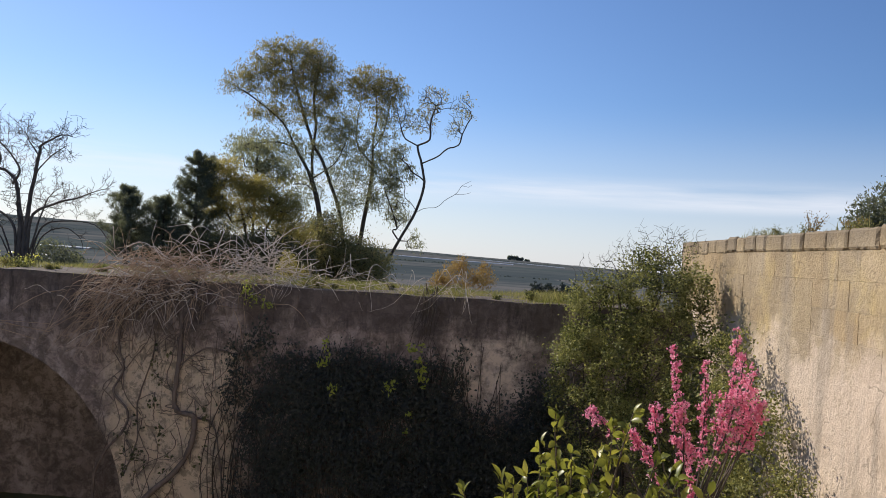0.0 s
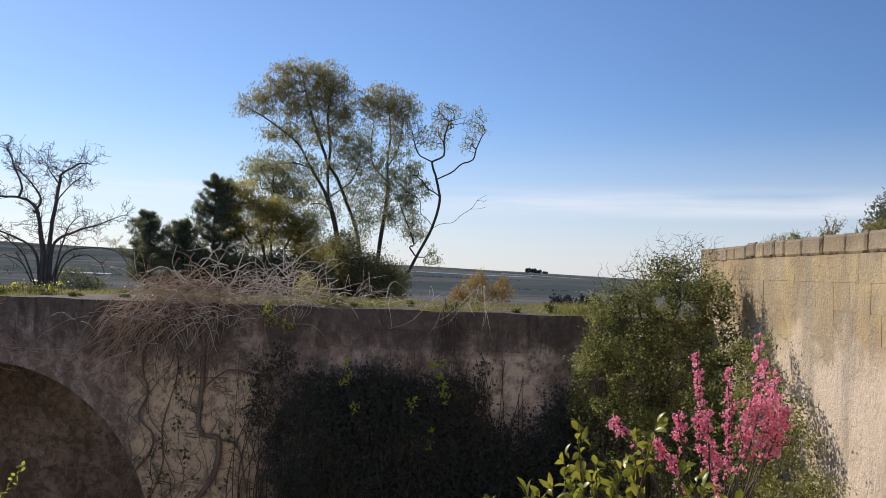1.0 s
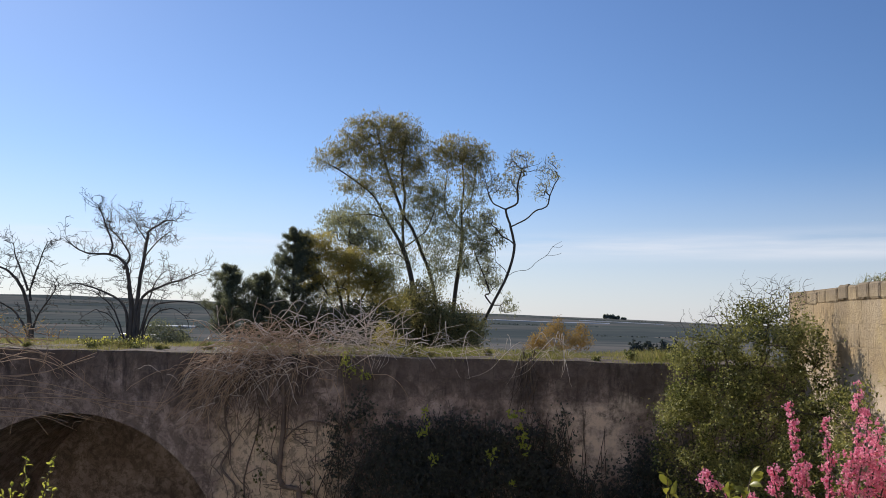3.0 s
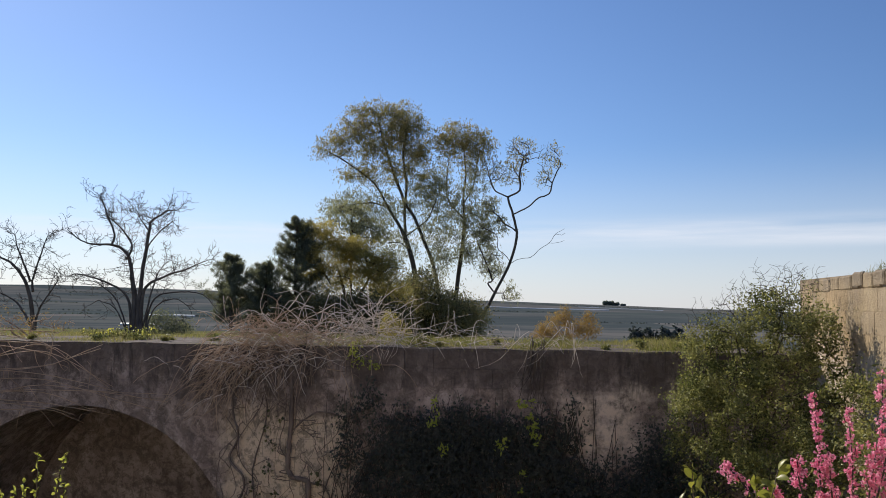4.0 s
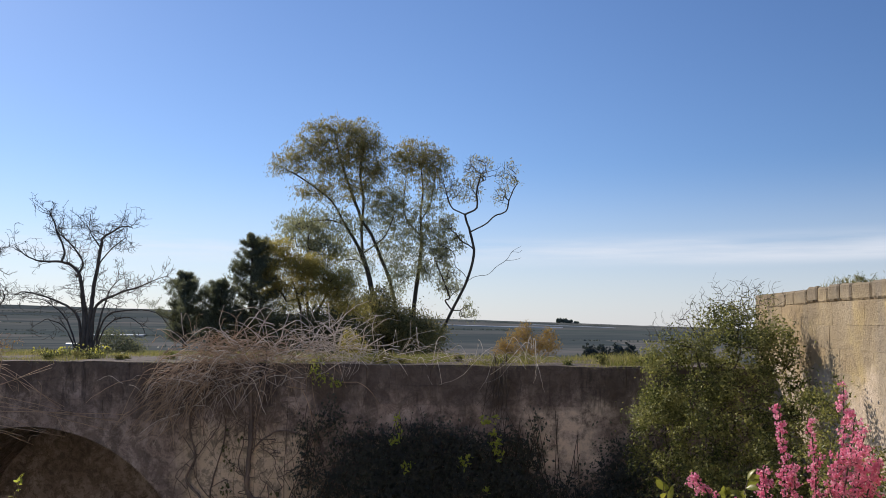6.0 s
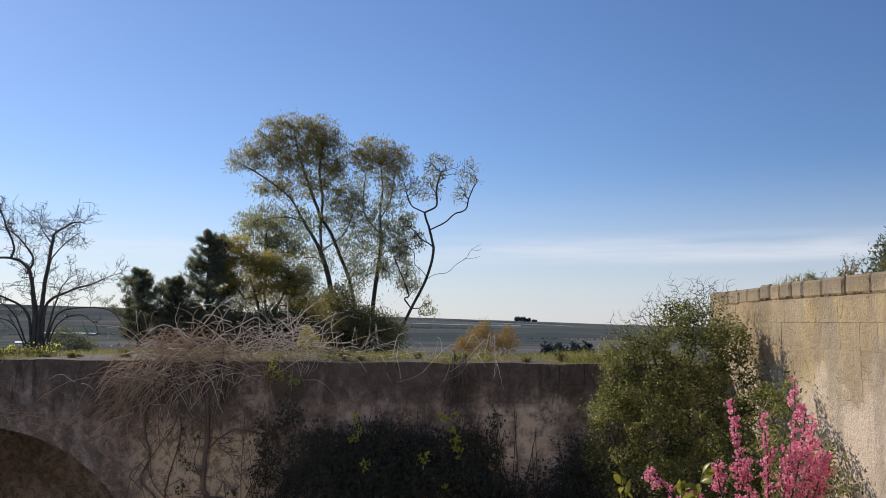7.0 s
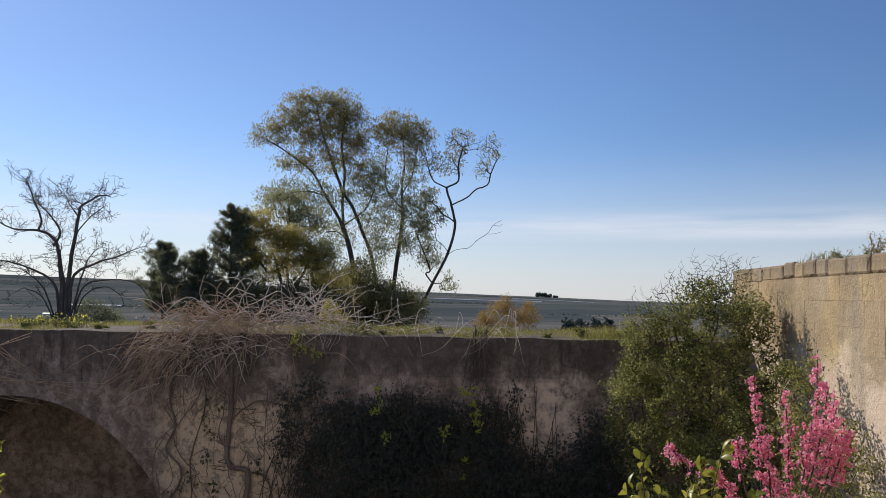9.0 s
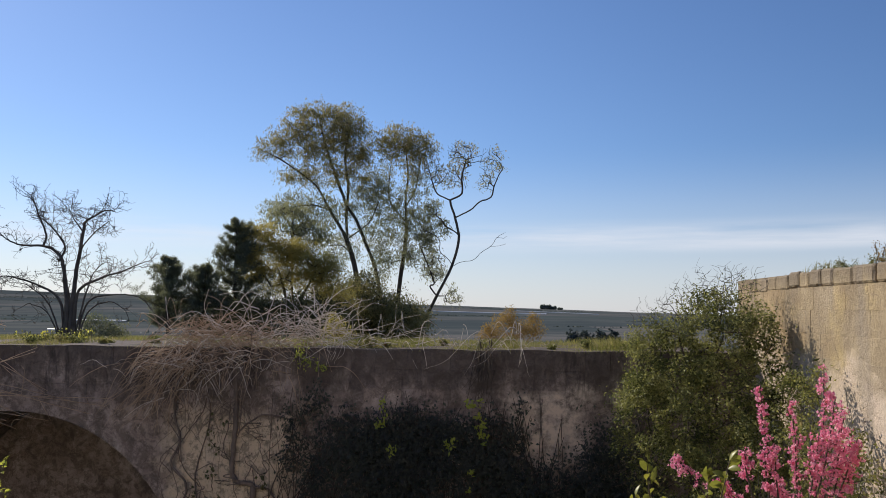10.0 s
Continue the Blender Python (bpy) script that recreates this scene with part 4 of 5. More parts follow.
def hang(count, x0, x1, z0, depth, r0, spread=0.25):
    """Dead stems that come over the edge and droop."""
    out = []
    for _ in range(count):
        x = R.uniform(x0, x1)
        a = np.array([x, 12.55, z0 + R.uniform(-0.02, 0.35)])
        L = depth * R.uniform(0.35, 1.1)
        dx = R.normal() * spread - 0.12
        p = curve([a, a + [dx * 0.4, -0.42, 0.10 + R.uniform(-.05, .15)], a + [dx, -0.5 - R.uniform(0, 0.25), -L * 0.55], a + [dx * 1.5, -0.48 - R.uniform(0, 0.2), -L]], 4, 0.012)
        rr = r0 * R.uniform(0.6, 1.4)
        out.append((p, np.linspace(rr, rr * 0.4, len(p))))
    return out


brown = arcs(230, (-4.4, 12.35, 4.50), (0.42, 0.2, 0.13), 0.58, 0.45, 0.006) + arcs(150, (-4.85, 12.02, 4.22), (0.30, 0.10, 0.18), 0.62, 0.45, 0.0055, 0.3, (-0.8, -0.1, -0.5)) \
    + arcs(46, (-5.2, 12.0, 3.85), (0.22, 0.06, 0.18), 0.55, 0.3, 0.0048, 0.2, (-1.0, 0.0, -0.8)) + arcs(110, (-3.7, 12.15, 4.38), (0.35, 0.15, 0.12), 0.6, 0.5, 0.0052) \
    + hang(22, -5.2, -3.3, 4.42, 0.7, 0.0045, 0.5)
tubes("dry_growth", brown, M_VINE, heap, sides=4, kind="stuff")
tubes("twig_tangle", arcs(80, (-4.3, 12.2, 4.45), (0.55, 0.25, 0.2), 0.6, 0.5, 0.0065) + arcs(70, (-4.6, 11.95, 4.15), (0.5, 0.12, 0.22), 0.46, 0.4, 0.0055, 0.4, (-0.6, -0.1, -0.4)), M_VINEW, heap, "bleached twigs", sides=4, kind="stuff")
# shade under the heap is put into the darker bark of these twigs
tubes("shaded_twig_tangle", arcs(170, (-4.3, 12.1, 3.85), (0.55, 0.04, 0.25), 0.55, 0.5, 0.005, 0.15, (-0.2, 0, -0.5)), M_CLIMB, heap, "creeper twigs close to the stone, coloured darker for shade", sides=4, kind="stuff")
stalks = thing("dead_stalks", (-2.9, 12.7, 4.4), "bleached dead stalks lying along the wall top", "dead stalks")
tubes("stalk_tangle", arcs(130, (-3.2, 12.6, 4.58), (0.55, 0.3, 0.12), 0.75, 0.25, 0.0066, 0.5, (0.25, 0, 0.25)) + arcs(34, (-2.8, 12.6, 4.75), (0.5, 0.25, 0.12), 0.6, 0.05, 0.0056, 0.5, (0.35, 0, 0.7))
      + arcs(55, (-1.9, 12.6, 4.50), (0.6, 0.2, 0.06), 0.6, 0.4, 0.0048), M_VINEW, stalks, sides=4, kind="stuff")
tubes("drooping_growth", hang(14, -3.4, -1.2, 4.4, 0.3, 0.004), M_VINEW, stalks, sides=4, kind="stuff")
roots = thing("dead_creeper", (-0.1, 12.4, 4.4), "small tuft of dead creeper over the wall edge", "dead creeper")
tubes("dry_growth", hang(9, -0.5, 0.3, 4.34, 0.36, 0.005, 0.3) + arcs(26, (-0.1, 12.5, 4.43), (0.40, 0.15, 0.04), 0.26, 0.3, 0.0045, 0.5, (0, -0.2, 0.3)), M_VINEW, roots, sides=4, kind="stuff")
tubes("root_growth", hang(26, -0.38, -0.05, 4.02, 0.62, 0.006, 0.09), M_STEM, roots, "dark matted roots", sides=4, kind="stuff")
bits = thing("dead_creeper", (-9.5, 12.1, 4.2), "long leafless creeper shoots across the wall", "dead creeper")
shoots = []
for z0, z1, x1, dz in ((3.95, 3.75, -6.9, 0.35), (3.75, 3.45, -6.3, 0.2), (3.55, 3.62, -6.0, 0.12), (3.4, 3.3, -6.9, 0.25), (4.3, 3.9, -7.6, 0.1), (4.05, 4.35, -7.0, -0.2), (3.3, 3.2, -7.4, 0.15), (4.5, 4.1, -8.0, 0.1)):
    for k in range(2):
        j = R.normal(size=3) * 0.08
        p = curve([(-10.6, 12.0, z0 + 0.1), (-9.2 + j[0], 11.85, z0 + dz * 0.5 + j[1]), (-8.0, 11.9, (z0 + z1) / 2 + dz + j[2]), (x1 + j[0], 11.95, z1 + j[1])], 6, 0.01)
        shoots.append((p, np.linspace(0.010, 0.004, len(p))))
        for q in range(3):
            s = p[R.integers(6, len(p) - 1)]
            e = s + np.array([R.uniform(-0.1, 0.35), R.uniform(-0.1, 0.05), R.uniform(-0.4, 0.2)])
            shoots.append((curve([s, (s + e) / 2 + R.normal(size=3) * 0.04, e], 3), np.linspace(0.005, 0.003, 7)))
tubes("shoot_growth", shoots, M_VINE, bits, sides=4, kind="stuff")

# woody stems climbing the pale stone, with few leaves
climber = thing("climbing_vine", (-4.2, 12.1, 0), "woody leafless vine stems climbing the pale stone", "climbing vine")
wood = []
for pts_, r0 in (([(-4.9, 12.12, 0), (-4.6, 12.1, 0.8), (-4.38, 12.1, 1.09), (-3.93, 12.1, 1.53), (-3.72, 12.1, 1.96), (-3.70, 12.1, 2.36), (-3.92, 12.1, 2.42), (-4.05, 12.1, 2.55), (-4.03, 12.1, 2.95), (-4.0, 12.1, 3.7), (-4.1, 12.2, 4.4)], 0.045),
                 ([(-5.1, 12.12, 0), (-5.2, 12.12, 1.2), (-5.05, 12.12, 1.7), (-4.78, 12.12, 2.05), (-4.72, 12.12, 2.31), (-4.95, 12.12, 2.64), (-4.81, 12.12, 3.0), (-4.91, 12.12, 3.54), (-4.7, 12.15, 4.3)], 0.022),
                 ([(-3.75, 12.12, 2.36), (-3.4, 12.12, 2.2), (-3.2, 12.12, 1.0)], 0.018),
                 ([(-4.75, 12.12, 1.4), (-4.55, 12.12, 1.95), (-4.6, 12.12, 2.5), (-4.4, 12.12, 3.3), (-4.45, 12.12, 3.8)], 0.013),
                 ([(-4.0, 12.12, 3.1), (-3.6, 12.12, 3.4), (-3.1, 12.12, 3.35), (-2.7, 12.12, 3.6)], 0.014)):
    p = curve(pts_, 7, 0.010)
    wood.append((p, np.linspace(r0, r0 * 0.7, len(p)) * R.uniform(0.8, 1.2, len(p))))
tubes("main_stem", wood[:1], M_CLIMB, climber, "thick kinked woody stem", sides=8)
wood = wood[1:]
for _ in range(110):
    a = np.array([R.uniform(-5.2, -2.2), 12.14, R.uniform(1.3, 3.9)])
    e = a + np.array([R.normal() * 0.22, -0.02, R.uniform(-1.1, 0.1)])
    p = curve([a, a * 0.7 + e * 0.3 + np.array([R.normal() * 0.1, -0.02, 0]), a * 0.3 + e * 0.7 + np.array([R.normal() * 0.1, -0.02, 0]), e], 5, 0.014)
    wood.append((p, np.full(len(p), R.uniform(0.003, 0.008))))
tubes("stemwork", wood, M_CLIMB, climber, kind="stuff")
c = []
for x, z0, z1 in ((-4.41, 1.2, 3.4), (-4.55, 1.2, 2.3), (-4.15, 1.2, 2.2), (-4.75, 1.2, 2.2), (-3.55, 1.2, 2.6), (-4.3, 2.4, 3.3)):
    for _ in range(7):
        c += [np.array([x + R.normal() * 0.05, 12.07, R.uniform(z0, z1)])] * R.integers(1, 3)
leaves("foliage", around(np.array(c), 3, (0.03, 0.015, 0.035)), 0.06, 0.045, M_DARK, climber)

# creeper that covers the middle of the wall
ivy = thing("climbing_creeper", (-1.0, 12.0, 0), "dense dark evergreen creeper covering the shaded wall", "creeper")
IV = [(-1.5, 11.98, 1.2, 1.4, 0.28, 1.6), (-0.9, 11.98, 2.3, 1.1, 0.25, 1.1), (-2.2, 11.98, 2.3, 0.85, 0.22, 0.9), (0.9, 11.98, 1.2, 1.5, 0.28, 1.45), (0.0, 11.98, 1.0, 1.2, 0.3, 1.4), (-1.6, 12.02, 2.9, 1.0, 0.14, 0.55),
      (-0.5, 12.02, 3.0, 0.5, 0.14, 0.45), (1.6, 11.9, 2.4, 0.6, 0.25, 1.1), (0.5, 11.98, 2.0, 0.8, 0.25, 0.85), (1.35, 11.98, 2.6, 0.35, 0.2, 0.8), (0.0, 11.98, 2.3, 0.4, 0.2, 0.8), (0.8, 11.98, 2.2, 0.5, 0.2, 0.6), (-2.6, 12.0, 1.2, 0.55, 0.15, 1.2), (-1.5, 12.05, 3.2, 0.8, 0.08, 0.4)]
leaves("foliage", around(blob(IV, 2600), 20, (0.11, 0.05, 0.12)), 0.055, 0.034, M_IVY, ivy, droop=0.6)
fx = R.uniform(-3.3, 0.35, 900)
fr = np.stack([fx, np.full(900, 12.1), 2.9 + 0.9 * R.uniform(-0.7, 1, 900) * (0.45 + np.array([abs(noise.noise((a * 1.6, 2, 8))) for a in fx]))], 1)
leaves("upper_growth", around(fr, 7, (0.05, 0.02, 0.09)), 0.06, 0.03, M_IVY, ivy, up=0.8)
st = []
for _ in range(150):
    x = R.uniform(-3.4, 0.6)
    p = curve([(x, 12.12, 0.4), (x + R.normal() * 0.2, 12.08, 1.8), (x + R.normal() * 0.3, 12.12, R.uniform(2.7, 3.75))], 6, 0.01)
    st.append((p, np.linspace(0.012, 0.004, len(p))))
tubes("stemwork", st, M_STEM, ivy, sides=4, kind="stuff")
yc = np.concatenate([np.stack([R.normal(x, s, n), np.full(n, 11.65), R.normal(z, s * 1.4, n)], 1) for x, z, s, n in
                     ((-0.45, 3.6, 0.05, 7), (-0.32, 3.4, 0.05, 7), (-0.28, 3.22, 0.05, 6), (-1.75, 3.38, 0.04, 5), (-1.72, 3.62, 0.03, 3), (-1.6, 2.95, 0.04, 4), (-0.75, 3.1, 0.08, 5), (-0.5, 2.7, 0.1, 3))])
leaves("young_growth", around(yc, 6, 0.025), 0.065, 0.034, M_YOUNG, ivy, "bright young yellow-green shoots")
sprig = thing("creeper_sprig", (-2.9, 12.1, 4.3), "yellow-green creeper sprig hanging from the wall top", "creeper")
sp = [(curve([(-3.05, 12.3, 4.42), (-3.05, 12.05, 4.32), (-2.95, 12.02, 4.1)], 4), np.full(9, 0.004)), (curve([(-3.05, 12.05, 4.3), (-2.8, 12.0, 4.15), (-2.65, 12.0, 4.12)], 4), np.full(9, 0.003))]
tubes("stemwork", sp, M_STEM, sprig, sides=4, kind="stuff")
leaves("foliage", around(np.concatenate([s[0] for s in sp]), 7, 0.045), 0.055, 0.03, M_YOUNG, sprig)

# ---------------------------------------------------------------- grass and weeds
def blades(name, label, x0, x1, y0, y1, z, count, h, w, mat, lean=0.35):
    x, y = R.uniform(x0, x1, count), R.uniform(y0, y1, count)
    keep = np.array([noise.noise((a * 1.7, b * 1.7, 2)) for a, b in zip(x, y)]) > -0.25
    x, y = x[keep], y[keep]
    n = len(x)
    hh = h * R.uniform(0.4, 1.4, n) * (0.6 + np.array([noise.noise((a * 0.9, b * 0.9, 6)) for a, b in zip(x, y)]))
    zb = np.array([max(land_height(a, b), 0) if z is None else z for a, b in zip(x, y)]) - 0.02
    b = np.stack([x, y, zb], 1)
    side = unit(np.stack([R.normal(size=n), R.normal(size=n) * 0.5, np.zeros(n)], 1)) * w * 0.5
    bend = R.normal(size=(n, 3)) * lean * hh[:, None]
    bend[:, 2] = 0
    mid = b + bend * 0.3 + np.stack([0 * hh, 0 * hh, hh * 0.6], 1)
    tip = b + bend + np.stack([0 * hh, 0 * hh, hh], 1)
    v = np.stack([b - side, b + side, mid + side * 0.7, mid - side * 0.7, tip], 1).reshape(-1, 3)
    i = np.arange(n)[:, None] * 5
    f = [tuple(q) for q in (i + [0, 1, 2, 3]).tolist()] + [tuple(q) for q in (i + [3, 2, 4]).tolist()]
    ob = link(name, v, f, mat)
    return tagged(ob, label, "grass", kind="stuff")


blades("grass", "sunlit green and straw grass along the wall top", -14, 3.6, 12.45, 16.2, 4.37, 30000, 0.10, 0.007, M_GRASS)
blades("grass", "taller ragged grass and weeds on the wall top", -3.2, 3.4, 12.5, 13.4, 4.37, 6500, 0.17, 0.009, M_GRASS, 0.55)
blades("grass", "rough grass on the bank beyond the wall", -22, 4, 16.4, 34, None, 9000, 0.14, 0.014, M_GRASS)
blades("grass", "short dry grass drooping over the wall edge", -9, 2.2, 12.16, 12.5, 4.37, 1500, 0.09, 0.006, M_GRASS, 0.9)
blades("grass", "short tufted grass at the brink of the wall", -13.5, 3.5, 12.2, 12.75, 4.38, 8000, 0.075, 0.008, M_GRASS, 0.5)
blades("grass", "low weeds in the garden below", -12, 3.6, 1, 11.5, 0.0, 5000, 0.25, 0.02, M_DARK)
blades("grass", "dry grass on the coping of the sunlit wall", 3.85, 4.1, 7.6, 11.6, 5.46, 700, 0.15, 0.007, M_GRASS)


def weed(x, y, z, h, r, mat=M_GRASS, label="leafy green weed on the wall top", leaf=0.05):
    ob = thing("weed", (x, y, z), label, "weed", "weeds on the wall")
    st = []
    for _ in range(6):
        e = np.array([x + R.normal() * r * 0.7, y + R.normal() * r * 0.5, z + h * R.uniform(0.6, 1.05)])
        p = curve([(x, y, z - 0.02), ((x + e[0]) / 2, y, z + h * 0.4), e], 4)
        st.append((p, np.linspace(0.004, 0.002, len(p))))
    tubes("stemwork", st, M_STEM, ob, sides=4, kind="stuff")
    leaves("foliage", around(np.concatenate([s[0][3:] for s in st]), 5, 0.02), leaf, leaf * 0.35, mat, ob, up=0.8)


for i in range(18):
    weed(R.uniform(-2.6, 3.2), R.uniform(12.45, 13.4), 4.38, R.uniform(0.05, 0.2), R.uniform(0.06, 0.16), (M_GRASS, M_GRASS, M_BUSH)[i % 3])
for i in range(12):
    weed(R.uniform(-9.5, -5.6), R.uniform(12.5, 13.4), 4.38, R.uniform(0.06, 0.15), R.uniform(0.05, 0.12), (M_GRASS, M_BUSH)[i % 2])
for y, h, m in ((8.9, 0.24, M_ORANGE), (9.05, 0.14, M_GRASS), (7.9, 0.14, M_ORANGE), (7.7, 0.12, M_BUSH), (10.2, 0.12, M_GRASS), (9.7, 0.13, M_GRASS)):
    weed(3.95, y, 5.47, h, 0.11, m, "dry weed rooted in the wall coping", 0.028)
fl = thing("flowering_weed", (-7.5, 13.2, 4.38), "clump of yellow-flowered weeds on the wall top", "flowers")
tops = np.stack([R.uniform(-8.15, -6.95, 60), R.uniform(13.0, 13.6, 60), 4.44 + R.uniform(0, 0.16, 60)], 1)
tubes("stemwork", [(curve([(p[0], p[1], 4.36), p], 2), np.full(5, 0.003)) for p in tops], M_STEM, fl, sides=4, kind="stuff")
leaves("foliage", around(tops - [0, 0, 0.06], 14, (0.05, 0.05, 0.03)), 0.05, 0.02, M_BUSH, fl, up=0.4)
leaves("bloom", around(tops[:34], 4, 0.018), 0.035, 0.03, M_YELLOW, fl, "yellow flowers")
dry = shrub("shrub", "brown dry brush at the wall top", [(-9.0, 13.2, 4.6, 0.75, 0.3, 0.24), (-9.8, 13.2, 4.7, 0.6, 0.3, 0.3)], (-9.2, 13.2, 4.36), 220, M_ORANGE, 60, 6, 0.05, 0.04, 0.015, M_VINE, 0.0035)

# ---------------------------------------------------------------- the bush in the corner
BU = [(2.45, 11.0, 3.7, 1.05, 0.85, 0.85), (2.9, 11.0, 4.6, 0.55, 0.6, 0.5), (2.2, 11.0, 4.15, 0.55, 0.65, 0.4), (1.9, 11.0, 3.4, 0.5, 0.55, 0.6), (2.75, 10.3, 3.2, 0.75, 0.8, 0.9),
      (2.4, 10.6, 2.0, 1.1, 1.0, 1.4), (3.1, 9.2, 2.5, 0.45, 0.85, 0.95), (3.1, 8.6, 1.6, 0.5, 1.0, 1.2), (3.2, 10.6, 4.2, 0.4, 0.6, 0.7), (3.2, 10.0, 3.5, 0.4, 0.7, 0.8), (2.6, 11.1, 4.85, 0.4, 0.4, 0.4), (3.2, 8.7, 3.3, 0.38, 0.6, 0.7), (2.95, 10.9, 4.9, 0.45, 0.5, 0.3), (2.15, 11.0, 4.45, 0.55, 0.5, 0.35), (3.25, 10.7, 4.7, 0.3, 0.5, 0.45), (3.25, 7.9, 2.95, 0.34, 0.6, 0.75), (3.2, 7.4, 2.3, 0.4, 0.6, 0.9), (1.88, 11.0, 3.9, 0.40, 0.5, 0.42), (2.0, 11.0, 4.5, 0.4, 0.4, 0.3), (3.25, 9.3, 3.9, 0.3, 0.6, 0.5)]
bush = thing("bush", (2.6, 10.9, 0), "large green small-leaved bush filling the wall corner", "bush")
g = Growth([curve(s, 6, 0.02) for s in ([(2.6, 10.9, 0), (2.5, 10.9, 2), (2.5, 11, 3.6), (2.8, 11, 4.7)], [(2.4, 10.8, 0), (2.0, 10.8, 2), (1.8, 11, 3.3)], [(2.8, 10.6, 0), (2.95, 9.8, 1.5), (3.1, 9.2, 2.6)])])
g.reach(blob(BU, 420), 0.16, 0.02, 0.3, 0.5)
tubes("branchwork", g.polys(0.004, 0.45, 0.05), M_BARK, bush, sides=4)
bc = blob(BU, 1750)
bc = bc[bc[:, 0] < 3.55]
bs = R.uniform(0.04, 0.12, (len(bc), 1))
bl = np.repeat(bc, 76, axis=0) + R.normal(size=(len(bc) * 76, 3)) * np.repeat(bs, 76, axis=0)
open_ = np.array([noise.noise((p[0] * 3.0, p[1] * 3.0, p[2] * 3.0)) for p in bl.tolist()])
bl = bl[open_ > -0.06]          # sprays with gaps between them
leaves("foliage", bl[bl[:, 0] < 3.62], 0.040, 0.023, M_BUSH, bush)
tw = Growth([curve([(2.85, 11.2, 4.6), (2.9, 11.2, 5.0)], 4), curve([(2.4, 11.1, 4.3), (2.3, 11.1, 4.7)], 4)])
tw.reach(np.concatenate([blob([(2.75, 11.2, 5.25, 0.65, 0.4, 0.4), (2.2, 11.2, 4.95, 0.65, 0.3, 0.3), (3.15, 11.2, 5.4, 0.4, 0.3, 0.3)], 620), np.array([(3.3, 11.1, 5.6), (2.6, 11.1, 5.7), (1.75, 11.1, 4.95), (3.0, 11.1, 5.65)])]), 0.08, 0.007, 0.2, 1.4)
tubes("bare_twig_tangle", tw.polys(0.0019, 0.46, 0.012), M_BARKG, bush, sides=4, kind="stuff")
leaves("upper_foliage", around(blob([(2.75, 11.2, 5.1, 0.6, 0.4, 0.3), (2.25, 11.2, 4.85, 0.5, 0.3, 0.2), (3.1, 11.2, 5.2, 0.35, 0.3, 0.3)], 330), 5, 0.04), 0.032, 0.017, M_BUSH, bush)

# ---------------------------------------------------------------- flowering and citrus trees in the garden
pink = thing("blossom_tree", (2.15, 6.6, 0), "slender tree covered in pink spring blossom", "tree")
stems = [[(2.15, 6.6, 0), (2.17, 6.6, 1.8), (2.15, 6.55, 2.9)]]
tips = [(2.54, 4.56, 1.0), (1.99, 4.42, 0.9), (2.31, 4.28, 0.9), (2.66, 4.21, 0.6), (2.74, 3.90, 0.35), (1.39, 3.80, 0.28), (1.78, 3.97, 0.34), (1.64, 3.72, 0.3), (1.80, 3.56, 0.35), (2.48, 4.34, 0.7),
        (2.62, 3.95, 0.45), (2.58, 4.18, 0.6), (2.10, 3.70, 0.4), (2.40, 4.05, 0.6), (2.22, 3.42, 0.3), (2.70, 4.05, 0.45), (2.05, 4.02, 0.5)]
polys, flow = [(curve(stems[0], 6), np.linspace(0.05, 0.03, 13))], []
for x, z, ln in tips:
    y = 6.55 + R.normal() * 0.14
    b0 = np.array([2.15, 6.55, R.uniform(2.5, 3.0)])
    m = np.array([2.15 + (x - 2.15) * 0.75, (6.55 + y) / 2, z - ln * 0.8])
    p = curve([b0, m, (x, y, z)], 12, 0.006)
    polys.append((p, np.linspace(0.010, 0.004, len(p))))
    run = p[np.linalg.norm(p - p[-1], axis=1) < ln]
    for q in np.linspace(0, len(run) - 1.01, max(8, int(ln * 58))):
        if R.uniform() < 0.68:
            i = int(q)
            flow.append(run[i] + (run[min(i + 1, len(run) - 1)] - run[i]) * (q - i) + R.normal(size=3) * 0.018)
    for k in range(2):
        s = run[R.integers(0, max(1, len(run) - 3))]
        e = s + np.array([R.normal() * 0.07, R.normal() * 0.07, R.uniform(0.02, 0.09)])
        pp = curve([s, (s + e) / 2 + R.normal(size=3) * 0.015, e], 4)
        polys.append((pp, np.linspace(0.005, 0.003, len(pp))))
        flow += [w + R.normal(size=3) * 0.014 for w in pp[2:] if R.uniform() < 0.55]
tubes("stemwork", polys, M_BARK, pink, kind="stuff")
flow = np.array(flow)
leaves("blossom", around(flow, 11, 0.013), 0.025, 0.021, M_PINK, pink, "bright pink blossom", fold=0.5)
leaves("foliage", around(flow[::6], 2, 0.04), 0.05, 0.018, M_BUSH, pink, "small green leaves", up=0.5)


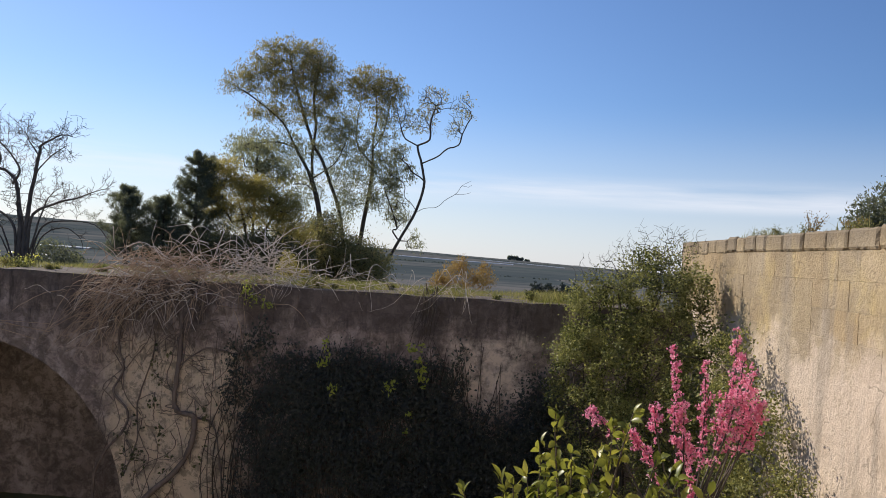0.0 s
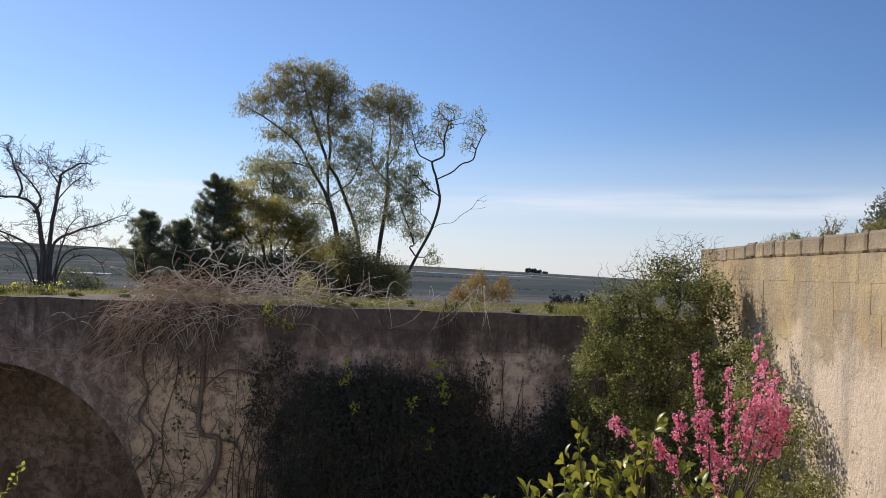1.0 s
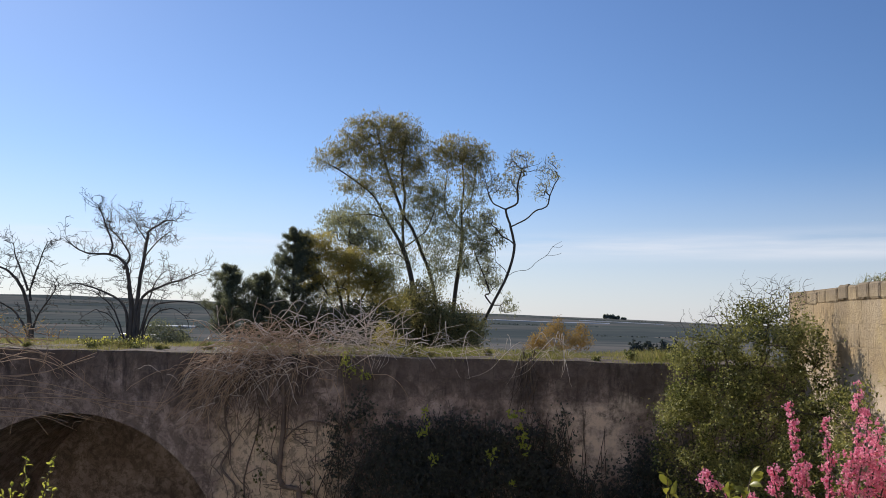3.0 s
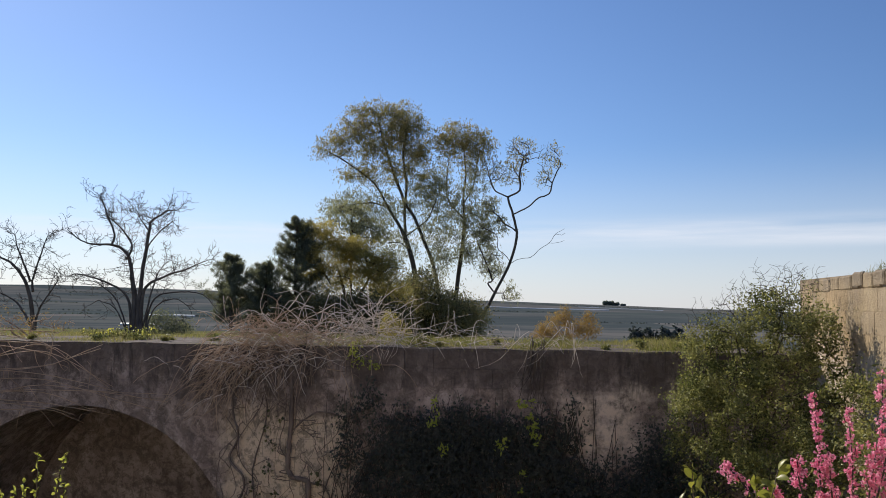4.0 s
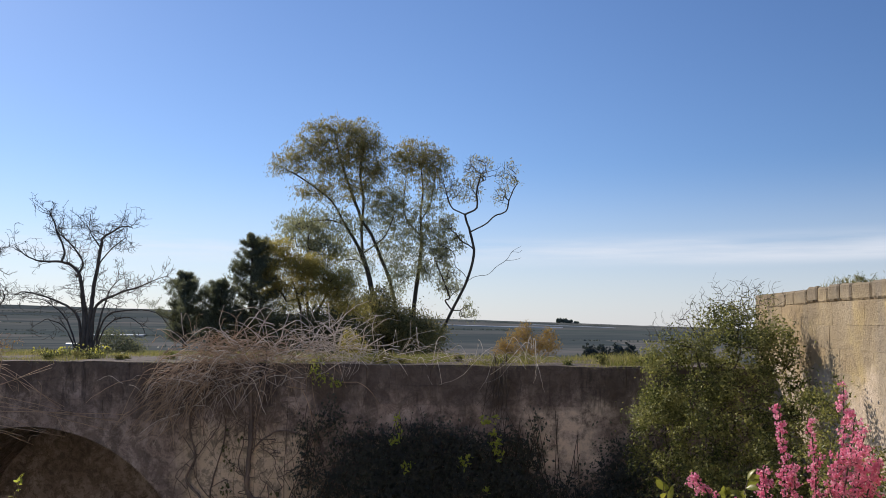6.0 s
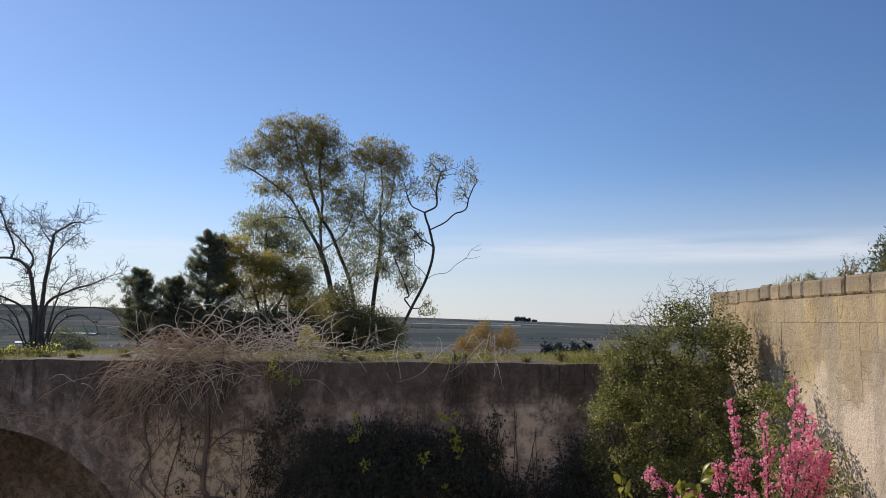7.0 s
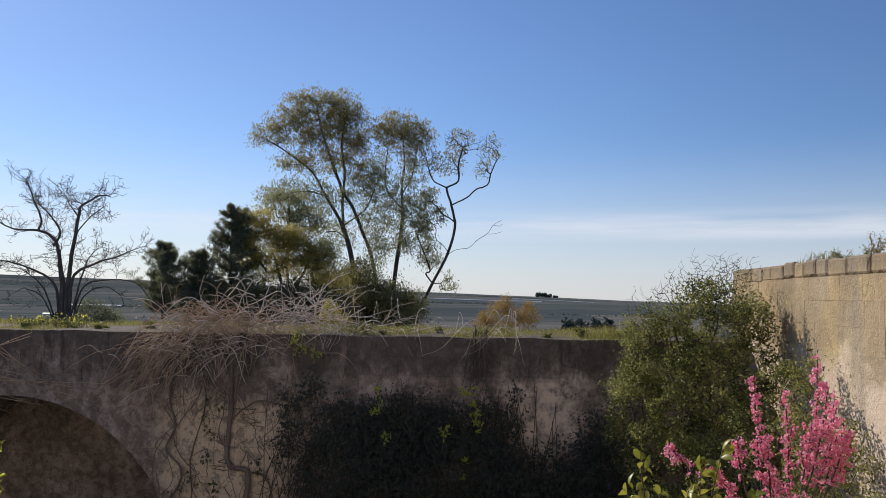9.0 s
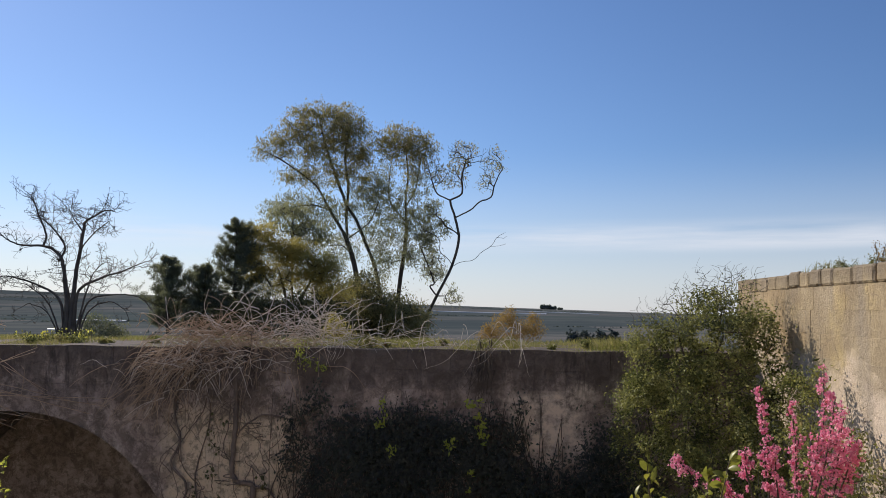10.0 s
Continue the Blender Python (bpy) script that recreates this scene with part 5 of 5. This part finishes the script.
def big_leaf_arrays(centres, dirs, length, width):
    """Broad pointed leaves with a folded midrib and a curled tip."""
    n = len(centres)
    d = unit(dirs)
    side = unit(np.cross(d, R.normal(size=(n, 3))))
    nor = np.cross(side, d)
    nor *= np.where(nor[:, 2:3] < 0, -1, 1)
    L = length * R.uniform(0.55, 1.25, (n, 1))
    W = width * R.uniform(0.7, 1.25, (n, 1)) * 0.5
    row = []
    for u, w, c in ((0.0, 0.05, 0), (0.3, 0.85, 0.02), (0.55, 1.0, 0.0), (0.8, 0.65, -0.05), (1.0, 0.0, -0.13)):
        mid = centres + d * L * u + nor * L * c
        row.append((mid + side * W * w + nor * W * w * 0.35, mid, mid - side * W * w + nor * W * w * 0.35))
    v = np.stack([p for r in row for p in r], 1).reshape(-1, 3)
    i = np.arange(n)[:, None] * 15
    f = []
    for k in range(4):
        for j in (0, 1):
            a = k * 3 + j
            f += (i + [a, a + 1, a + 4, a + 3]).tolist()
    return v, f


def citrus(base, shoots, label, per=2, size=(0.105, 0.05), mat=M_LEMON):
    ob = thing("citrus_tree", base, label, "tree")
    base = np.array(base, float)
    fork = base + [0, 0, 2.2]
    polys, cs, ds = [(curve([base, base + [0.03, 0, 1.1], fork], 5), np.linspace(0.06, 0.035, 11))], [], []
    for x, y, z in shoots:
        e = np.array([x, y, z])
        p = curve([fork, fork * 0.3 + e * 0.7 + R.normal(size=3) * 0.05 - [0, 0, 0.25], e], 14, 0.006)
        polys.append((p, np.linspace(0.018, 0.003, len(p))))
        t = unit(np.gradient(p, axis=0))
        for i in range(8, len(p)):
            for _ in range(per):
                cs.append(p[i] + R.normal(size=3) * 0.008)
                ds.append(t[i] * 0.7 + R.normal(size=3) * 0.75)
    tubes("branchwork", polys, M_STEM, ob)
    v, f = big_leaf_arrays(np.array(cs), np.array(ds), *size)
    under(ob, link("foliage", v, f, mat, None, "", smooth=True))
    return ob


tops = [(0.94, 5.5, 3.98), (0.86, 5.45, 3.82), (1.43, 5.5, 4.05), (1.36, 5.6, 3.9), (1.22, 5.4, 3.78), (0.64, 5.5, 3.45), (0.33, 5.5, 3.42), (1.8, 5.5, 3.6), (1.62, 5.4, 3.72), (1.05, 5.6, 3.7), (0.78, 5.3, 3.6)]
more = [(R.uniform(0.5, 1.95), R.uniform(5.1, 5.9), R.uniform(3.1, 3.62)) for _ in range(34)]
citrus((1.15, 5.5, 0), tops + more, "glossy green citrus tree with pale new shoots", 2)
citrus((-4.2, 6.0, 0), [(-3.95, 6, 3.84), (-3.78, 6, 3.8), (-3.72, 6, 3.62), (-4.16, 6, 3.56), (-4.3, 6, 3.5), (-3.3, 6.1, 3.42), (-4.05, 6.1, 3.4), (-3.7, 6.1, 3.3), (-4.5, 6, 3.45), (-4.0, 5.9, 3.62)],
       "citrus shoots with small yellow-green leaves", 3, (0.05, 0.022), M_YOUNG)

# ---------------------------------------------------------------- wall stones
def block_mesh(name, w, h, d, mat, seed, joint):
    """A worn block, its middle at the origin: rounded, chipped edges and an uneven face."""
    top = joint > 0.008
    nx, nz = (8, 5) if top else (5, 3)
    wear, e = (0.016, 0.020) if top else (0.0016, 0.0014)
    vs = []
    for j in range(nz + 1):
        for i in range(nx + 1):
            u, v = i / nx, j / nz
            # the outer rows of vertices sit close to the edge, to round it
            x = -w / 2 + (w * u if 0 < i < nx else w * round(u))
            if i in (1, nx - 1):
                x = (-1 if i == 1 else 1) * (w / 2 - e * 1.5)
            z = -h / 2 + (h * v if 0 < j < nz else h * round(v))
            if j in (1, nz - 1):
                z = (-1 if j == 1 else 1) * (h / 2 - e * 1.2)
            rim = (i in (0, nx)) + (j in (0, nz))
            q = (x * 5 + seed * 3.7, z * 5, seed * 1.3)
            bite = max(0.0, noise.noise((x * 9 + seed, z * 9, seed))) * wear * (1.6 if rim else 0.5)
            vs.append((x - (0.5 * bite * (1 if x > 0 else -1) if rim else 0),
                       -d + e * 0.75 * rim + bite + noise.noise(q) * wear * 0.35,
                       z - (0.9 * bite * (1 if z > 0 else -1) if rim else 0) + (noise.noise((x * 4, seed, 2)) * wear if j == nz and top else 0)))
    k = nx + 1
    fs = [(j * k + i, j * k + i + 1, (j + 1) * k + i + 1, (j + 1) * k + i) for j in range(nz) for i in range(nx)]
    rim = list(range(k)) + [j * k + nx for j in range(1, nz + 1)] + [nz * k + i for i in range(nx - 1, -1, -1)] + [j * k for j in range(nz - 1, 0, -1)]
    o = len(vs)
    vs += [(vs[i][0], 0.02, vs[i][2]) for i in rim]
    n = len(rim)
    fs += [(rim[(i + 1) % n], rim[i], o + i, o + (i + 1) % n) for i in range(n)]
    me = bpy.data.meshes.new(name)
    me.from_pydata(vs, [], fs)
    me.materials.append(mat)
    return me


def lay(wall, mat, along, start, end, top, courses, length, place, skip, proud, joint):
    """Courses of blocks as parts of a wall; along: unit way, place: a point from (distance, height)."""
    rr = random.Random(3)
    made = {}
    z = top
    for k, h in enumerate(courses):
        z -= h
        gap = joint[min(k, len(joint) - 1)]
        s = start + rr.uniform(0, length)
        while s < end:
            w = length * rr.choice((0.7, 0.85, 1.0, 1.1))
            w = min(w, end - s)
            if w > 0.12:
                key = (round(w, 2), round(h, 3), rr.randrange(3), gap)
                if key not in made:
                    made[key] = block_mesh("block", key[0] - gap, h - gap, proud, mat, len(made) + 1, gap)
                if not skip(s + w / 2, z + h / 2, w):
                    ob = new("block", made[key])
                    ob.parent = wall
                    ob.matrix_local = place(s + w / 2, z + h / 2, rr)
            s += w


lay(wall_right, M_RIGHT, None, 4.2, D + 0.2, R_TOP, [0.21] + [0.27] * 4, 0.5,
    lambda s, z, rr: pose(XR + (rr.uniform(-0.018, -0.006) if z > 5.3 else rr.uniform(-0.002, 0.002)), s, z + (rr.uniform(-0.014, 0.010) - 0.02 * max(0, s - 10.5) if z > 5.3 else 0), 0, rr.uniform(-0.6, 0.6) if z > 5.3 else 0, -90 + (rr.uniform(-1.5, 1.5) if z > 5.3 else 0)), lambda s, z, w: False, 0.028, (0.022, 0.0024, 0.0012, 0.001))
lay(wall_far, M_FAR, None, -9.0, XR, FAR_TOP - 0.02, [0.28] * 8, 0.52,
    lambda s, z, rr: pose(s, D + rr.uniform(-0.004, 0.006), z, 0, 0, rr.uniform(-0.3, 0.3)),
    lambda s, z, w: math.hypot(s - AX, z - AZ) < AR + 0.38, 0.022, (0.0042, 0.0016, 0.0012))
